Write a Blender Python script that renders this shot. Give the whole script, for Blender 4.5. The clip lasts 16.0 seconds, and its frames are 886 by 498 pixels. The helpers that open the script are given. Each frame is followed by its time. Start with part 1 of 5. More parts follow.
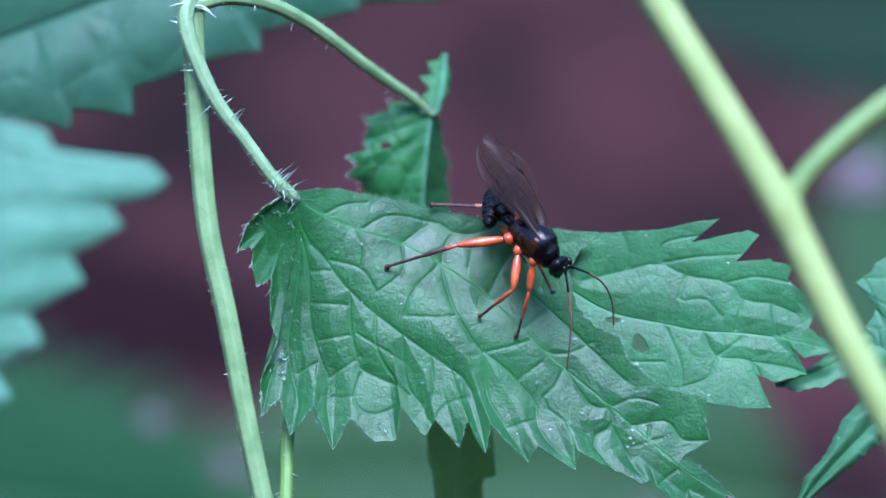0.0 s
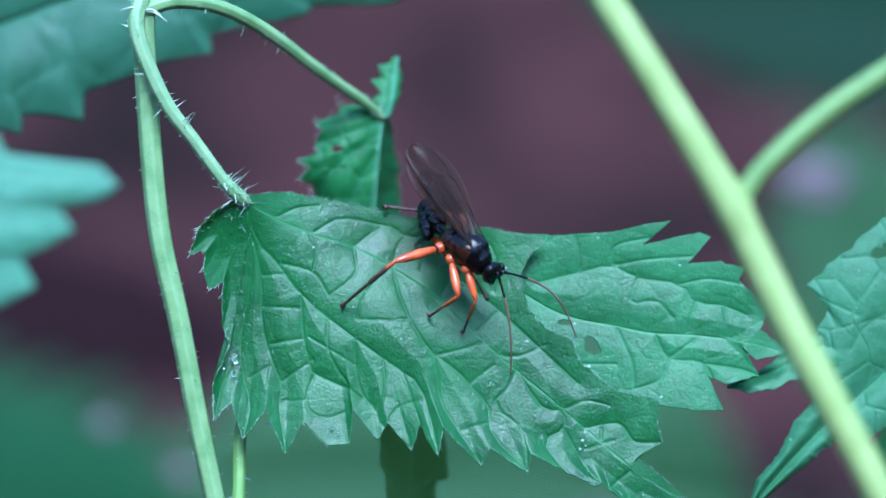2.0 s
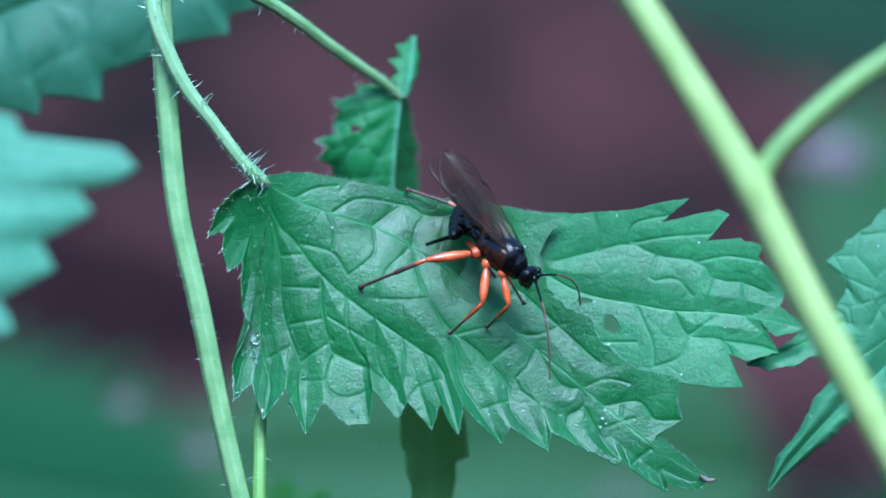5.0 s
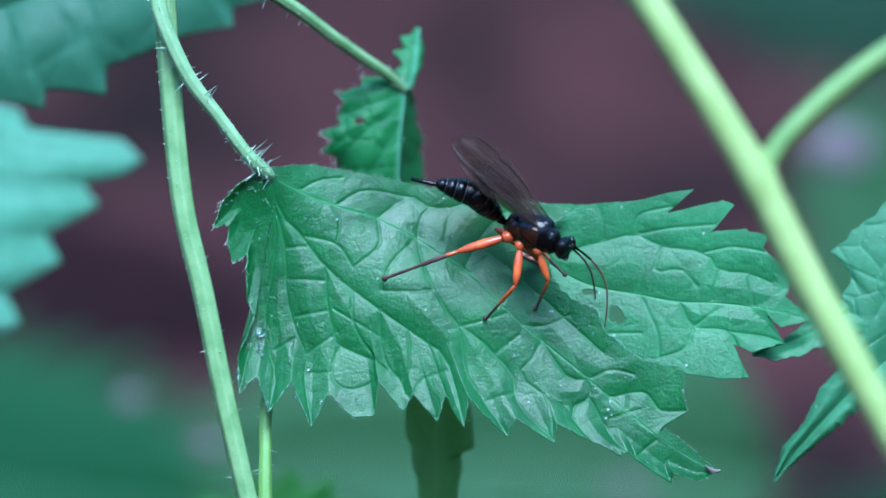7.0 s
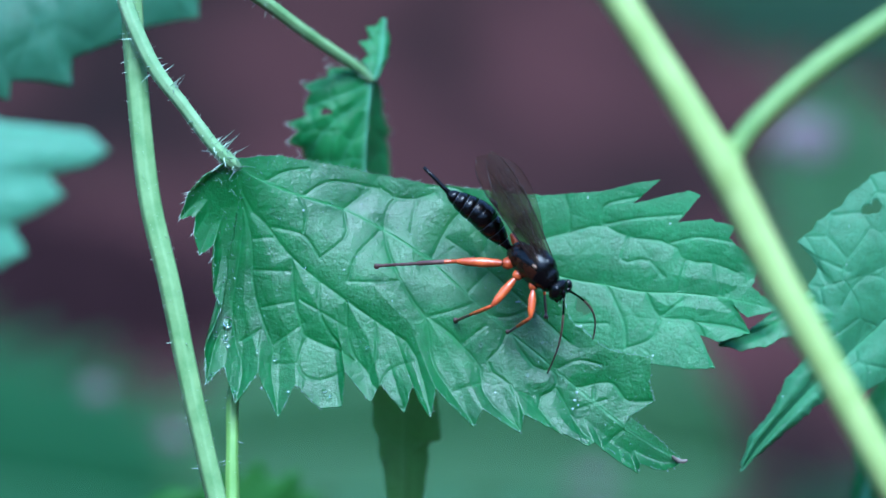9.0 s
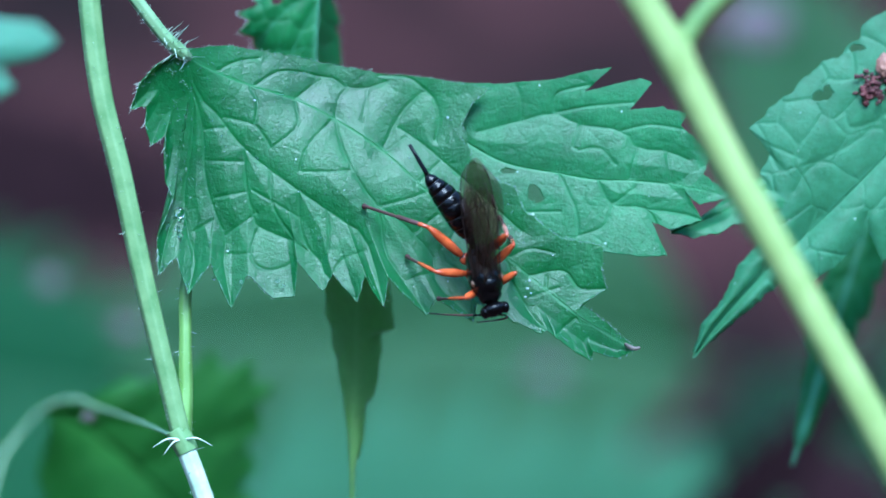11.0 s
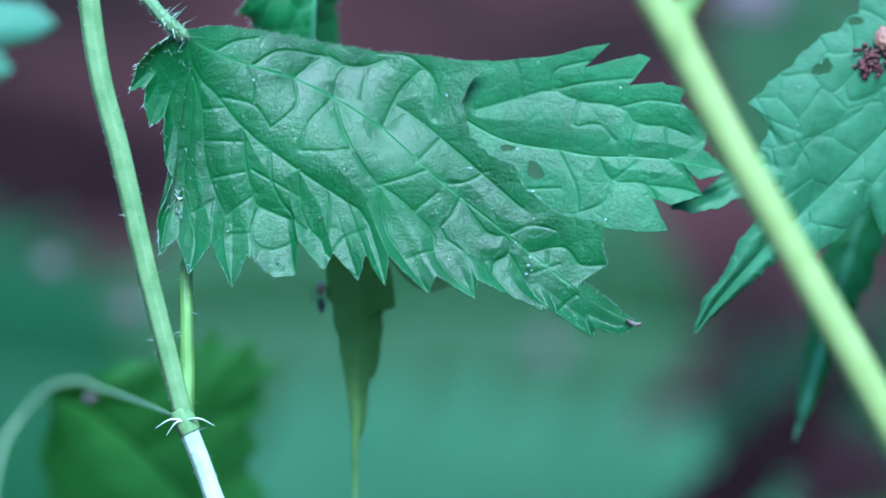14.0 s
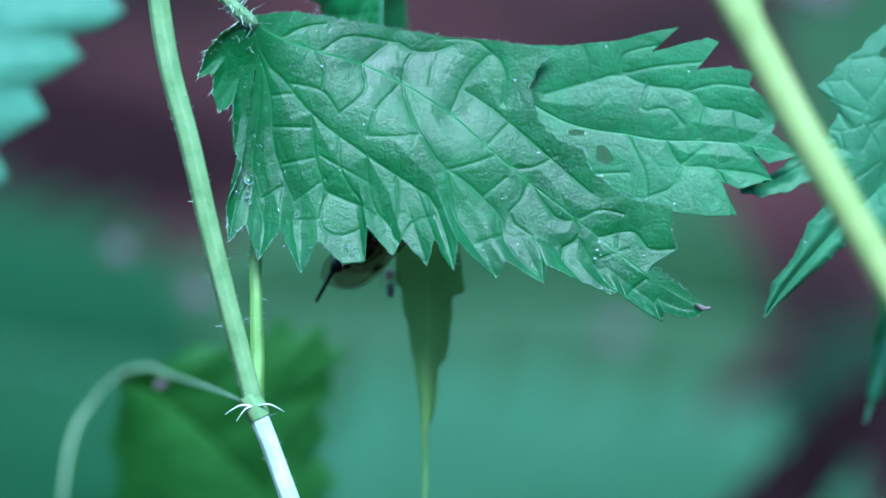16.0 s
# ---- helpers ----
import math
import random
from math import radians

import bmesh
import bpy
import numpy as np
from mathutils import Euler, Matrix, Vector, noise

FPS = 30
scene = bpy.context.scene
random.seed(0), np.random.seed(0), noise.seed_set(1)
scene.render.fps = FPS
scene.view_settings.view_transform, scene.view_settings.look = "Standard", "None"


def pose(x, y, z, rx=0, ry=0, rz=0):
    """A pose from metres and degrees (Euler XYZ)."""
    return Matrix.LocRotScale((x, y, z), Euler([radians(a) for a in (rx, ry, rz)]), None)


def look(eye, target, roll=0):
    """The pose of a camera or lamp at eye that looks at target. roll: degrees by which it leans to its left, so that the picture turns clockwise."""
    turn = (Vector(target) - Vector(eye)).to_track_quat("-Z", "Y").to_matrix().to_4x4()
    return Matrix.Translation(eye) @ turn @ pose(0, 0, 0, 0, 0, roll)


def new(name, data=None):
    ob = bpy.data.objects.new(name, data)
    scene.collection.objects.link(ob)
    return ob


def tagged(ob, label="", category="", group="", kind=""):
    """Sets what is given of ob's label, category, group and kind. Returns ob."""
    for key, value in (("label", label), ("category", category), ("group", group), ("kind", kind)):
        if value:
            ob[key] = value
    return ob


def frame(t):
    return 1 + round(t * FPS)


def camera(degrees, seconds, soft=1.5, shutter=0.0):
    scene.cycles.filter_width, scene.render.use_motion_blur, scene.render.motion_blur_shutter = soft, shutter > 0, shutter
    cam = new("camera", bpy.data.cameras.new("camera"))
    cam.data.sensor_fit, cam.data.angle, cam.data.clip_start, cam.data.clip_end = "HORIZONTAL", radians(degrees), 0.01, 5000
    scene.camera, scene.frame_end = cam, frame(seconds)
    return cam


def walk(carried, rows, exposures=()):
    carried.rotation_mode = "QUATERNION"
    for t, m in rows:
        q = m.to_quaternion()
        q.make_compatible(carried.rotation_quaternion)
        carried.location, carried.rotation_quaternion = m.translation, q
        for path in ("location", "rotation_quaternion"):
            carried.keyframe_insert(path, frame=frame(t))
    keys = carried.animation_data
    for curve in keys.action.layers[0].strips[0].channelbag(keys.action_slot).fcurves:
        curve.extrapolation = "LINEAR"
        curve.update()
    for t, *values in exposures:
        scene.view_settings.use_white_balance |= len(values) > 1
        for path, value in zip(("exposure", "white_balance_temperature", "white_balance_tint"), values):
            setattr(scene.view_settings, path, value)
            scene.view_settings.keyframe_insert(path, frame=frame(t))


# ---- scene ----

# The place: a nettle in shade, with a parasitic wasp walking over one leaf.
# Site grid: u to the right, v down, d away from the lens, all in units of about 0.048 mm
# at the focus distance; the grid's middle lies straight ahead of the lens.
LENS, FOCUS = 14.0, 0.306
EYE, TILT = 0.60, -14.0
UNIT = 2 * FOCUS * math.tan(radians(LENS / 2)) / 1568
SITE = pose(0, 0, EYE, 90 + TILT, 0, 0)

cam = camera(LENS, 16.0, soft=1.6)
cam.data.dof.use_dof = True
cam.data.dof.focus_distance = FOCUS - 0.0005
cam.data.dof.aperture_fstop = 14.0
PATH = [  # seconds, degrees to the left, up, and clockwise lean
    (0.0, 0.000, -0.000, 0.00),
    (0.5, -0.442, 0.096, -0.01),
    (1.0, -0.784, 0.086, -0.12),
    (1.5, -0.875, 0.037, -0.32),
    (2.0, -0.766, 0.046, -0.21),
    (2.5, -0.685, 0.078, -0.17),
    (3.0, -0.580, 0.162, -0.27),
    (3.5, -0.523, 0.189, -0.36),
    (4.0, -0.406, 0.135, -0.36),
    (4.5, -0.505, -0.103, -0.53),
    (5.0, -0.464, -0.282, -0.62),
    (7.5, -0.438, -0.415, -0.88),
    (8.0, -0.619, -0.344, -0.95),
    (10.3, -1.258, -1.552, -1.04),
    (10.5, -1.399, -1.775, -1.20),
    (11.0, -1.639, -2.344, -1.26),
    (11.5, -1.763, -2.938, -1.27),
    (12.0, -1.755, -3.504, -1.34),
    (12.5, -1.731, -3.847, -1.39),
    (13.0, -1.589, -3.718, -1.58),
    (13.5, -1.555, -3.207, -1.70),
    (14.0, -1.622, -2.695, -1.85),
    (14.5, -1.413, -2.444, -1.92),
    (15.0, -1.125, -2.484, -1.88),
    (15.5, -0.841, -2.654, -1.99),
    (16.0, -0.520, -2.893, -2.16),
]
walk(cam, [(t, SITE @ pose(0, 0, 0, 0, yaw, 0) @ pose(0, 0, 0, pitch) @ pose(0, 0, 0, 0, 0, lean)) for t, yaw, pitch, lean in PATH],
     exposures=[(0, 1.8, 4980, 23), (0.5, 1.8, 4960, 21), (2.5, 1.84, 4640, 3), (5, 1.84, 4700, 1), (16, 1.84, 4660, -2)])

# ---- light: open shade under a bright sky ----
world = bpy.data.worlds.new("sky")
scene.world = world
world.use_nodes = True
wt = world.node_tree
sky = wt.nodes.new("ShaderNodeTexSky")
sky.sky_type, sky.sun_disc = "NISHITA", False
sky.sun_elevation, sky.sun_rotation = radians(61), radians(190)
sky.air_density, sky.dust_density, sky.ozone_density = 1.0, 1.0, 1.5
wt.links.new(sky.outputs[0], wt.nodes["Background"].inputs[0])
wt.nodes["Background"].inputs[1].default_value = 0.15
sun = new("sun", bpy.data.lights.new("sun", "SUN"))
sun.data.energy, sun.data.angle, sun.data.color = 2.4, radians(28), (0.98, 0.98, 0.97)
sun.matrix_world = look((0, 0, 0), (-0.1, 0.55, -1))


# ---- grid helpers ----
def grid_world(p):
    """World places of an (n, 3) array of grid points."""
    p = np.asarray(p, float).reshape(-1, 3)
    z = FOCUS + p[:, 2] * UNIT
    k = UNIT * z / FOCUS
    q = np.stack([(p[:, 0] - 784) * k, (441 - p[:, 1]) * k, -z], 1)
    m = np.array(SITE)
    return q @ m[:3, :3].T + m[:3, 3]


def spot(u, v, d=0.0):
    return Vector(grid_world([(u, v, d)])[0])


def side(x, y, z):
    """World direction from one in the lens's axes: right, up, towards the lens."""
    return (SITE.to_3x3() @ Vector((x, y, z))).normalized()


def spline(points, x):
    """Catmull-Rom through the points, at x from 0 to 1."""
    p = np.asarray(points, float)
    n = len(p) - 1
    s = np.clip(np.asarray(x, float), 0, 1) * n
    i = np.minimum(s.astype(int), n - 1)
    f = (s - i)[:, None]
    a, b, c, e = p[np.maximum(i - 1, 0)], p[i], p[i + 1], p[np.minimum(i + 2, n)]
    return 0.5 * (2 * b + (c - a) * f + (2 * a - 5 * b + 4 * c - e) * f ** 2 + (3 * b - a - 3 * c + e) * f ** 3)


def mesh_object(name, verts, faces, materials, parent=None, origin=None, label="", smooth=True):
    """One mesh object from world vertices, with its origin at the parent's or at the given place."""
    base = np.array(ORIGINS[parent.name] if parent else (origin if origin is not None else np.mean(verts, 0)))
    me = bpy.data.meshes.new(name)
    me.from_pydata((np.asarray(verts) - base).tolist(), [], [list(map(int, f)) for f in faces])
    for m in materials if isinstance(materials, (list, tuple)) else [materials]:
        me.materials.append(m)
    me.polygons.foreach_set("use_smooth", [smooth] * len(me.polygons))
    ob = new(name, me)
    ORIGINS[ob.name] = tuple(base)
    if parent:
        ob.parent = parent
    else:
        ob.location = base
    if label:
        ob["label"] = label
    return ob


ORIGINS = {}


def thing(name, origin, label, category, group="", kind=""):
    ob = new(name)
    ob.empty_display_size = 0.002
    ob.location = origin
    ORIGINS[ob.name] = tuple(origin)
    return tagged(ob, label, category, group, kind)


# ---- materials ----
def material(name):
    m = bpy.data.materials.new(name)
    m.use_nodes = True
    return m, m.node_tree.nodes, m.node_tree.links, m.node_tree.nodes["Principled BSDF"]


def noise_ramp(nodes, links, scale, detail, stops, rough=0.6, coord="Object"):
    tc = nodes.new("ShaderNodeTexCoord")
    n = nodes.new("ShaderNodeTexNoise")
    n.inputs["Scale"].default_value, n.inputs["Detail"].default_value, n.inputs["Roughness"].default_value = scale, detail, rough
    r = nodes.new("ShaderNodeValToRGB")
    while len(r.color_ramp.elements) < len(stops):
        r.color_ramp.elements.new(0.5)
    for e, (at, col) in zip(r.color_ramp.elements, stops):
        e.position, e.color = at, (*col, 1)
    links.new(tc.outputs[coord], n.inputs["Vector"])
    links.new(n.outputs["Fac"], r.inputs["Fac"])
    return n, r


def bump(nodes, links, bsdf, layers):
    """Stacked bumps: (noise node output, strength, distance)."""
    last = None
    for out, strength, dist in layers:
        b = nodes.new("ShaderNodeBump")
        b.inputs["Strength"].default_value, b.inputs["Distance"].default_value = strength, dist
        links.new(out, b.inputs["Height"])
        if last:
            links.new(last.outputs[0], b.inputs["Normal"])
        last = b
    links.new(last.outputs[0], bsdf.inputs["Normal"])
    return last


def leaf_material(name, dark, mid, light, vein, rough=0.34, thin=0.3, glow=(0.25, 0.5, 0.05), speck_glint=0.0, wet=0.0):
    m, nodes, links, bsdf = material(name)
    n1, ramp = noise_ramp(nodes, links, 170, 4, [(0.25, dark), (0.5, mid), (0.8, light)])
    n2, fine = noise_ramp(nodes, links, 1500, 6, [(0.3, (0.7, 0.7, 0.7)), (0.7, (1.15, 1.15, 1.15))], 0.7)
    mul = nodes.new("ShaderNodeMixRGB")
    mul.blend_type, mul.inputs[0].default_value = "MULTIPLY", 1.0
    links.new(ramp.outputs[0], mul.inputs[1])
    links.new(fine.outputs[0], mul.inputs[2])
    at = nodes.new("ShaderNodeAttribute")
    at.attribute_name = "vein"
    mix = nodes.new("ShaderNodeMixRGB")
    links.new(at.outputs["Fac"], mix.inputs[0])
    links.new(mul.outputs[0], mix.inputs[1])
    mix.inputs[2].default_value = (*vein, 1)
    colour = mix.outputs[0]
    # Pale dots in the colour: painted glints on the glossy leaf, specks elsewhere.
    if speck_glint:
        vor = nodes.new("ShaderNodeTexVoronoi")
        vor.inputs["Scale"].default_value = 520
        tc = nodes.new("ShaderNodeTexCoord")
        links.new(tc.outputs["Object"], vor.inputs["Vector"])
        lt = nodes.new("ShaderNodeMath")
        lt.operation = "LESS_THAN"
        lt.inputs[1].default_value = speck_glint
        links.new(vor.outputs["Distance"], lt.inputs[0])
        sp = nodes.new("ShaderNodeMixRGB")
        links.new(lt.outputs[0], sp.inputs[0])
        links.new(colour, sp.inputs[1])
        sp.inputs[2].default_value = (0.42, 0.55, 0.42, 1)
        colour = sp.outputs[0]
    links.new(colour, bsdf.inputs["Base Color"])
    rr = nodes.new("ShaderNodeMapRange")
    rr.inputs[3].default_value, rr.inputs[4].default_value = rough - 0.1, rough + 0.12
    rr.inputs[1].default_value, rr.inputs[2].default_value = 0.3, 0.7
    links.new(n1.outputs["Fac"], rr.inputs[0])
    links.new(rr.outputs[0], bsdf.inputs["Roughness"])
    bsdf.inputs["Specular IOR Level"].default_value = 0.25
    bsdf.inputs["Coat Weight"].default_value = wet
    bsdf.inputs["Coat IOR"].default_value = 1.5
    bsdf.inputs["Coat Roughness"].default_value = 0.24
    n3, _ = noise_ramp(nodes, links, 4200, 4, [(0, (0, 0, 0)), (1, (1, 1, 1))])
    layers = [(n2.outputs["Fac"], 0.13, 0.0002), (n3.outputs["Fac"], 0.58, 0.00011)]
    if speck_glint:
        pebble = nodes.new("ShaderNodeTexVoronoi")
        pebble.feature = "SMOOTH_F1"
        pebble.inputs["Scale"].default_value, pebble.inputs["Smoothness"].default_value = 850, 0.3
        links.new(tc.outputs["Object"], pebble.inputs["Vector"])
        flip = nodes.new("ShaderNodeMath")
        flip.operation = "SUBTRACT"
        flip.inputs[0].default_value = 1.0
        links.new(pebble.outputs["Distance"], flip.inputs[1])
        layers.insert(0, (flip.outputs[0], 0.12, 0.00022))
    b = bump(nodes, links, bsdf, layers)
    links.new(b.outputs[0], bsdf.inputs["Coat Normal"])
    tr = nodes.new("ShaderNodeBsdfTranslucent")
    tr.inputs["Color"].default_value = (*glow, 1)
    links.new(b.outputs[0], tr.inputs["Normal"])
    ms = nodes.new("ShaderNodeMixShader")
    ms.inputs[0].default_value = thin
    links.new(bsdf.outputs[0], ms.inputs[1])
    links.new(tr.outputs[0], ms.inputs[2])
    links.new(ms.outputs[0], nodes["Material Output"].inputs["Surface"])
    return m


def plain_material(name, dark, light, scale, rough, detail=5, bump_depth=0.0001, spec=0.5, metal=0.0):
    m, nodes, links, bsdf = material(name)
    n, ramp = noise_ramp(nodes, links, scale, detail, [(0.3, dark), (0.7, light)])
    links.new(ramp.outputs[0], bsdf.inputs["Base Color"])
    bsdf.inputs["Roughness"].default_value = rough
    bsdf.inputs["Specular IOR Level"].default_value = spec
    bsdf.inputs["Metallic"].default_value = metal
    bump(nodes, links, bsdf, [(n.outputs["Fac"], 0.5, bump_depth)])
    return m


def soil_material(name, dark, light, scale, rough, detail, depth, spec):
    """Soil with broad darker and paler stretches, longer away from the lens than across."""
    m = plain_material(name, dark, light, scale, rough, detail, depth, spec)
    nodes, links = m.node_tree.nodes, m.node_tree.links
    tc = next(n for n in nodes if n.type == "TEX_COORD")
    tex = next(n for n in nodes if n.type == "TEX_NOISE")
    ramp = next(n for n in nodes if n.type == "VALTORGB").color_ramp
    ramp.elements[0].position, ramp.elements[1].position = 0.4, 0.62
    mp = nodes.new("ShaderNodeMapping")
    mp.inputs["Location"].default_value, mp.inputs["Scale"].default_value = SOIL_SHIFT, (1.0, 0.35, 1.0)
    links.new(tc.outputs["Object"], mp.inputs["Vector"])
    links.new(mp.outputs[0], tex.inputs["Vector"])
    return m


SOIL_SHIFT = (5.2, 1.9, 0.0)
LEAF = leaf_material("nettle_leaf_green", (0.011, 0.064, 0.012), (0.019, 0.107, 0.023), (0.033, 0.15, 0.04), (0.055, 0.19, 0.06), rough=0.44, speck_glint=0.04, wet=0.4)
LEAF_TORN = leaf_material("nettle_leaf_matt_green", (0.023, 0.101, 0.029), (0.034, 0.15, 0.047), (0.052, 0.196, 0.069), (0.066, 0.22, 0.079), rough=0.5, speck_glint=0.055, wet=0.25)
LEAF_YOUNG = leaf_material("young_leaf_green", (0.021, 0.1, 0.027), (0.036, 0.152, 0.042), (0.056, 0.205, 0.064), (0.18, 0.4, 0.24), rough=0.42)
LEAF_PALE = leaf_material("pale_leaf_green", (0.03, 0.092, 0.05), (0.044, 0.125, 0.072), (0.064, 0.16, 0.096), (0.064, 0.16, 0.096), rough=0.42)
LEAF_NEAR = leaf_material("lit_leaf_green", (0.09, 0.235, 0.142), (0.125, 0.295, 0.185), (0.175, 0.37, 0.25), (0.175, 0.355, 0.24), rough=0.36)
LEAF_BACK = leaf_material("leaf_underside", (0.19, 0.33, 0.09), (0.24, 0.4, 0.115), (0.3, 0.47, 0.15), (0.32, 0.5, 0.17), rough=0.65, thin=0.6, glow=(0.42, 0.62, 0.2))
LEAF_FAR = leaf_material("far_leaf_green", (0.026, 0.067, 0.023), (0.034, 0.087, 0.031), (0.045, 0.108, 0.042), (0.045, 0.108, 0.042), rough=0.6)
LEAF_SOFT = leaf_material("soft_leaf_green", (0.05, 0.138, 0.066), (0.062, 0.163, 0.081), (0.078, 0.19, 0.098), (0.078, 0.19, 0.098), rough=0.55)
LEAF_DEEP = leaf_material("shaded_leaf_green", (0.01, 0.05, 0.02), (0.018, 0.075, 0.032), (0.03, 0.1, 0.045), (0.03, 0.1, 0.04), rough=0.6)
LEAF_VIVID = leaf_material("bright_leaf_green", (0.012, 0.056, 0.02), (0.02, 0.084, 0.03), (0.034, 0.118, 0.046), (0.034, 0.12, 0.046), rough=0.6)
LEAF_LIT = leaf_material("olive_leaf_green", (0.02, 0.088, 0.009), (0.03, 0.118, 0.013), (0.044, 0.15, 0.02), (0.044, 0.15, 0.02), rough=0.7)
# Leaf green taken nearly to black: the deep shade is in the colour.
LEAF_DARK = leaf_material("deep_shade_leaf_green", (0.003, 0.018, 0.007), (0.005, 0.027, 0.011), (0.008, 0.036, 0.016), (0.008, 0.036, 0.016), rough=0.7)
STEM = plain_material("stem_green", (0.22, 0.3, 0.08), (0.31, 0.39, 0.13), 500, 0.5)
STEM_PALE = plain_material("stem_pale", (0.25, 0.4, 0.2), (0.38, 0.52, 0.3), 450, 0.5)
STEM_MAIN = plain_material("stem_bluish_green", (0.105, 0.205, 0.066), (0.2, 0.31, 0.128), 450, 0.5)
STEM_WHITE = plain_material("stem_whitish", (0.3, 0.4, 0.27), (0.56, 0.63, 0.52), 450, 0.5)
STEM_END = plain_material("stem_end_pale", (0.12, 0.225, 0.088), (0.235, 0.34, 0.17), 450, 0.5)
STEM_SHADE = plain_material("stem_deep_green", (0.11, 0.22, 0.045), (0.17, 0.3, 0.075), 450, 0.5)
STEM_MID = plain_material("stem_mid_green", (0.1, 0.18, 0.04), (0.15, 0.235, 0.06), 450, 0.5)
HAIR = plain_material("stinging_hair", (0.2, 0.3, 0.2), (0.4, 0.48, 0.4), 900, 0.35)
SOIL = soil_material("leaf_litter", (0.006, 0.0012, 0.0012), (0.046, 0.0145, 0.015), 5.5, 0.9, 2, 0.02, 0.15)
# Dark of withered leaves, also used as painted deep shade over the soil.
DEAD_AND_SHADE = plain_material("dead_leaf_and_shade_dark", (0.008, 0.003, 0.0042), (0.023, 0.0095, 0.012), 60, 0.9, spec=0.1)
SEED = plain_material("dry_seed_husk", (0.025, 0.007, 0.007), (0.13, 0.032, 0.03), 900, 0.7, 5, 0.0003)
BUD = plain_material("dry_bud_pink", (0.16, 0.06, 0.04), (0.36, 0.19, 0.13), 700, 0.6, 5, 0.0003)
WITHERED = plain_material("withered_leaf", (0.07, 0.055, 0.04), (0.17, 0.14, 0.12), 900, 0.7)
PETAL = plain_material("fallen_petal", (0.075, 0.055, 0.062), (0.12, 0.088, 0.095), 80, 0.7)


# ---- plant builders ----
def near_lines(p, lines):
    """Distance of each (u, v) to the nearest of the polylines."""
    best = np.full(len(p), 1e9)
    for line in lines:
        for a, b in zip(line[:-1], line[1:]):
            ab = b - a
            t = np.clip(((p - a) @ ab) / max(ab @ ab, 1e-9), 0, 1)
            best = np.minimum(best, np.hypot(*(p - a - t[:, None] * ab).T))
    return best


def cells(p, size, seed, stretch=1.0, turn=0.0):
    """Distance to the borders of uneven cells of about that size, and the random tilt of each cell's face."""
    rng = np.random.default_rng(seed)
    c, s = math.cos(turn), math.sin(turn)
    q = np.stack([(p[:, 0] * c + p[:, 1] * s) / stretch, -p[:, 0] * s + p[:, 1] * c], 1) / size
    lo = np.floor(q.min(0)).astype(int) - 1
    hi = np.ceil(q.max(0)).astype(int) + 2
    jit = rng.random((hi[0] - lo[0] + 1, hi[1] - lo[1] + 1, 2)) * 0.85
    f1, f2 = np.full(len(q), 9.0), np.full(len(q), 9.0)
    slope = rng.normal(0, 1.0, jit.shape)
    tip = np.zeros(len(q))
    base = np.floor(q).astype(int)
    for i in (-1, 0, 1):
        for j in (-1, 0, 1):
            k = base + (i, j)
            kk = np.clip(k - lo, 0, np.array(jit.shape[:2]) - 1)
            off = k + jit[kk[:, 0], kk[:, 1]] - q
            dist = np.hypot(*off.T)
            tip = np.where(dist < f1, (off * slope[kk[:, 0], kk[:, 1]]).sum(1), tip)
            f2 = np.where(dist < f1, f1, np.minimum(f2, dist))
            f1 = np.minimum(f1, dist)
    return (f2 - f1) * size, tip


def sheet_depth(points, uv):
    """Depth at each (u, v) of the smoothest sheet through the points (u, v, d)."""
    c = np.asarray(points, float)
    xy, n = c[:, :2] / 300.0, len(c)

    def kernel(r2):
        return r2 * np.log(r2 + 1e-9)

    k = kernel(((xy[:, None] - xy[None]) ** 2).sum(2)) + 0.02 * np.eye(n)
    q = np.concatenate([np.ones((n, 1)), xy], 1)
    a = np.block([[k, q], [q.T, np.zeros((3, 3))]])
    w = np.linalg.solve(a, np.concatenate([c[:, 2], np.zeros(3)]))
    p = uv.reshape(-1, 2) / 300.0
    d = w[n] + p @ w[n + 1:]
    for i in range(n):
        d = d + w[i] * kernel(((p - xy[i]) ** 2).sum(1))
    return d.reshape(uv.shape[:-1])


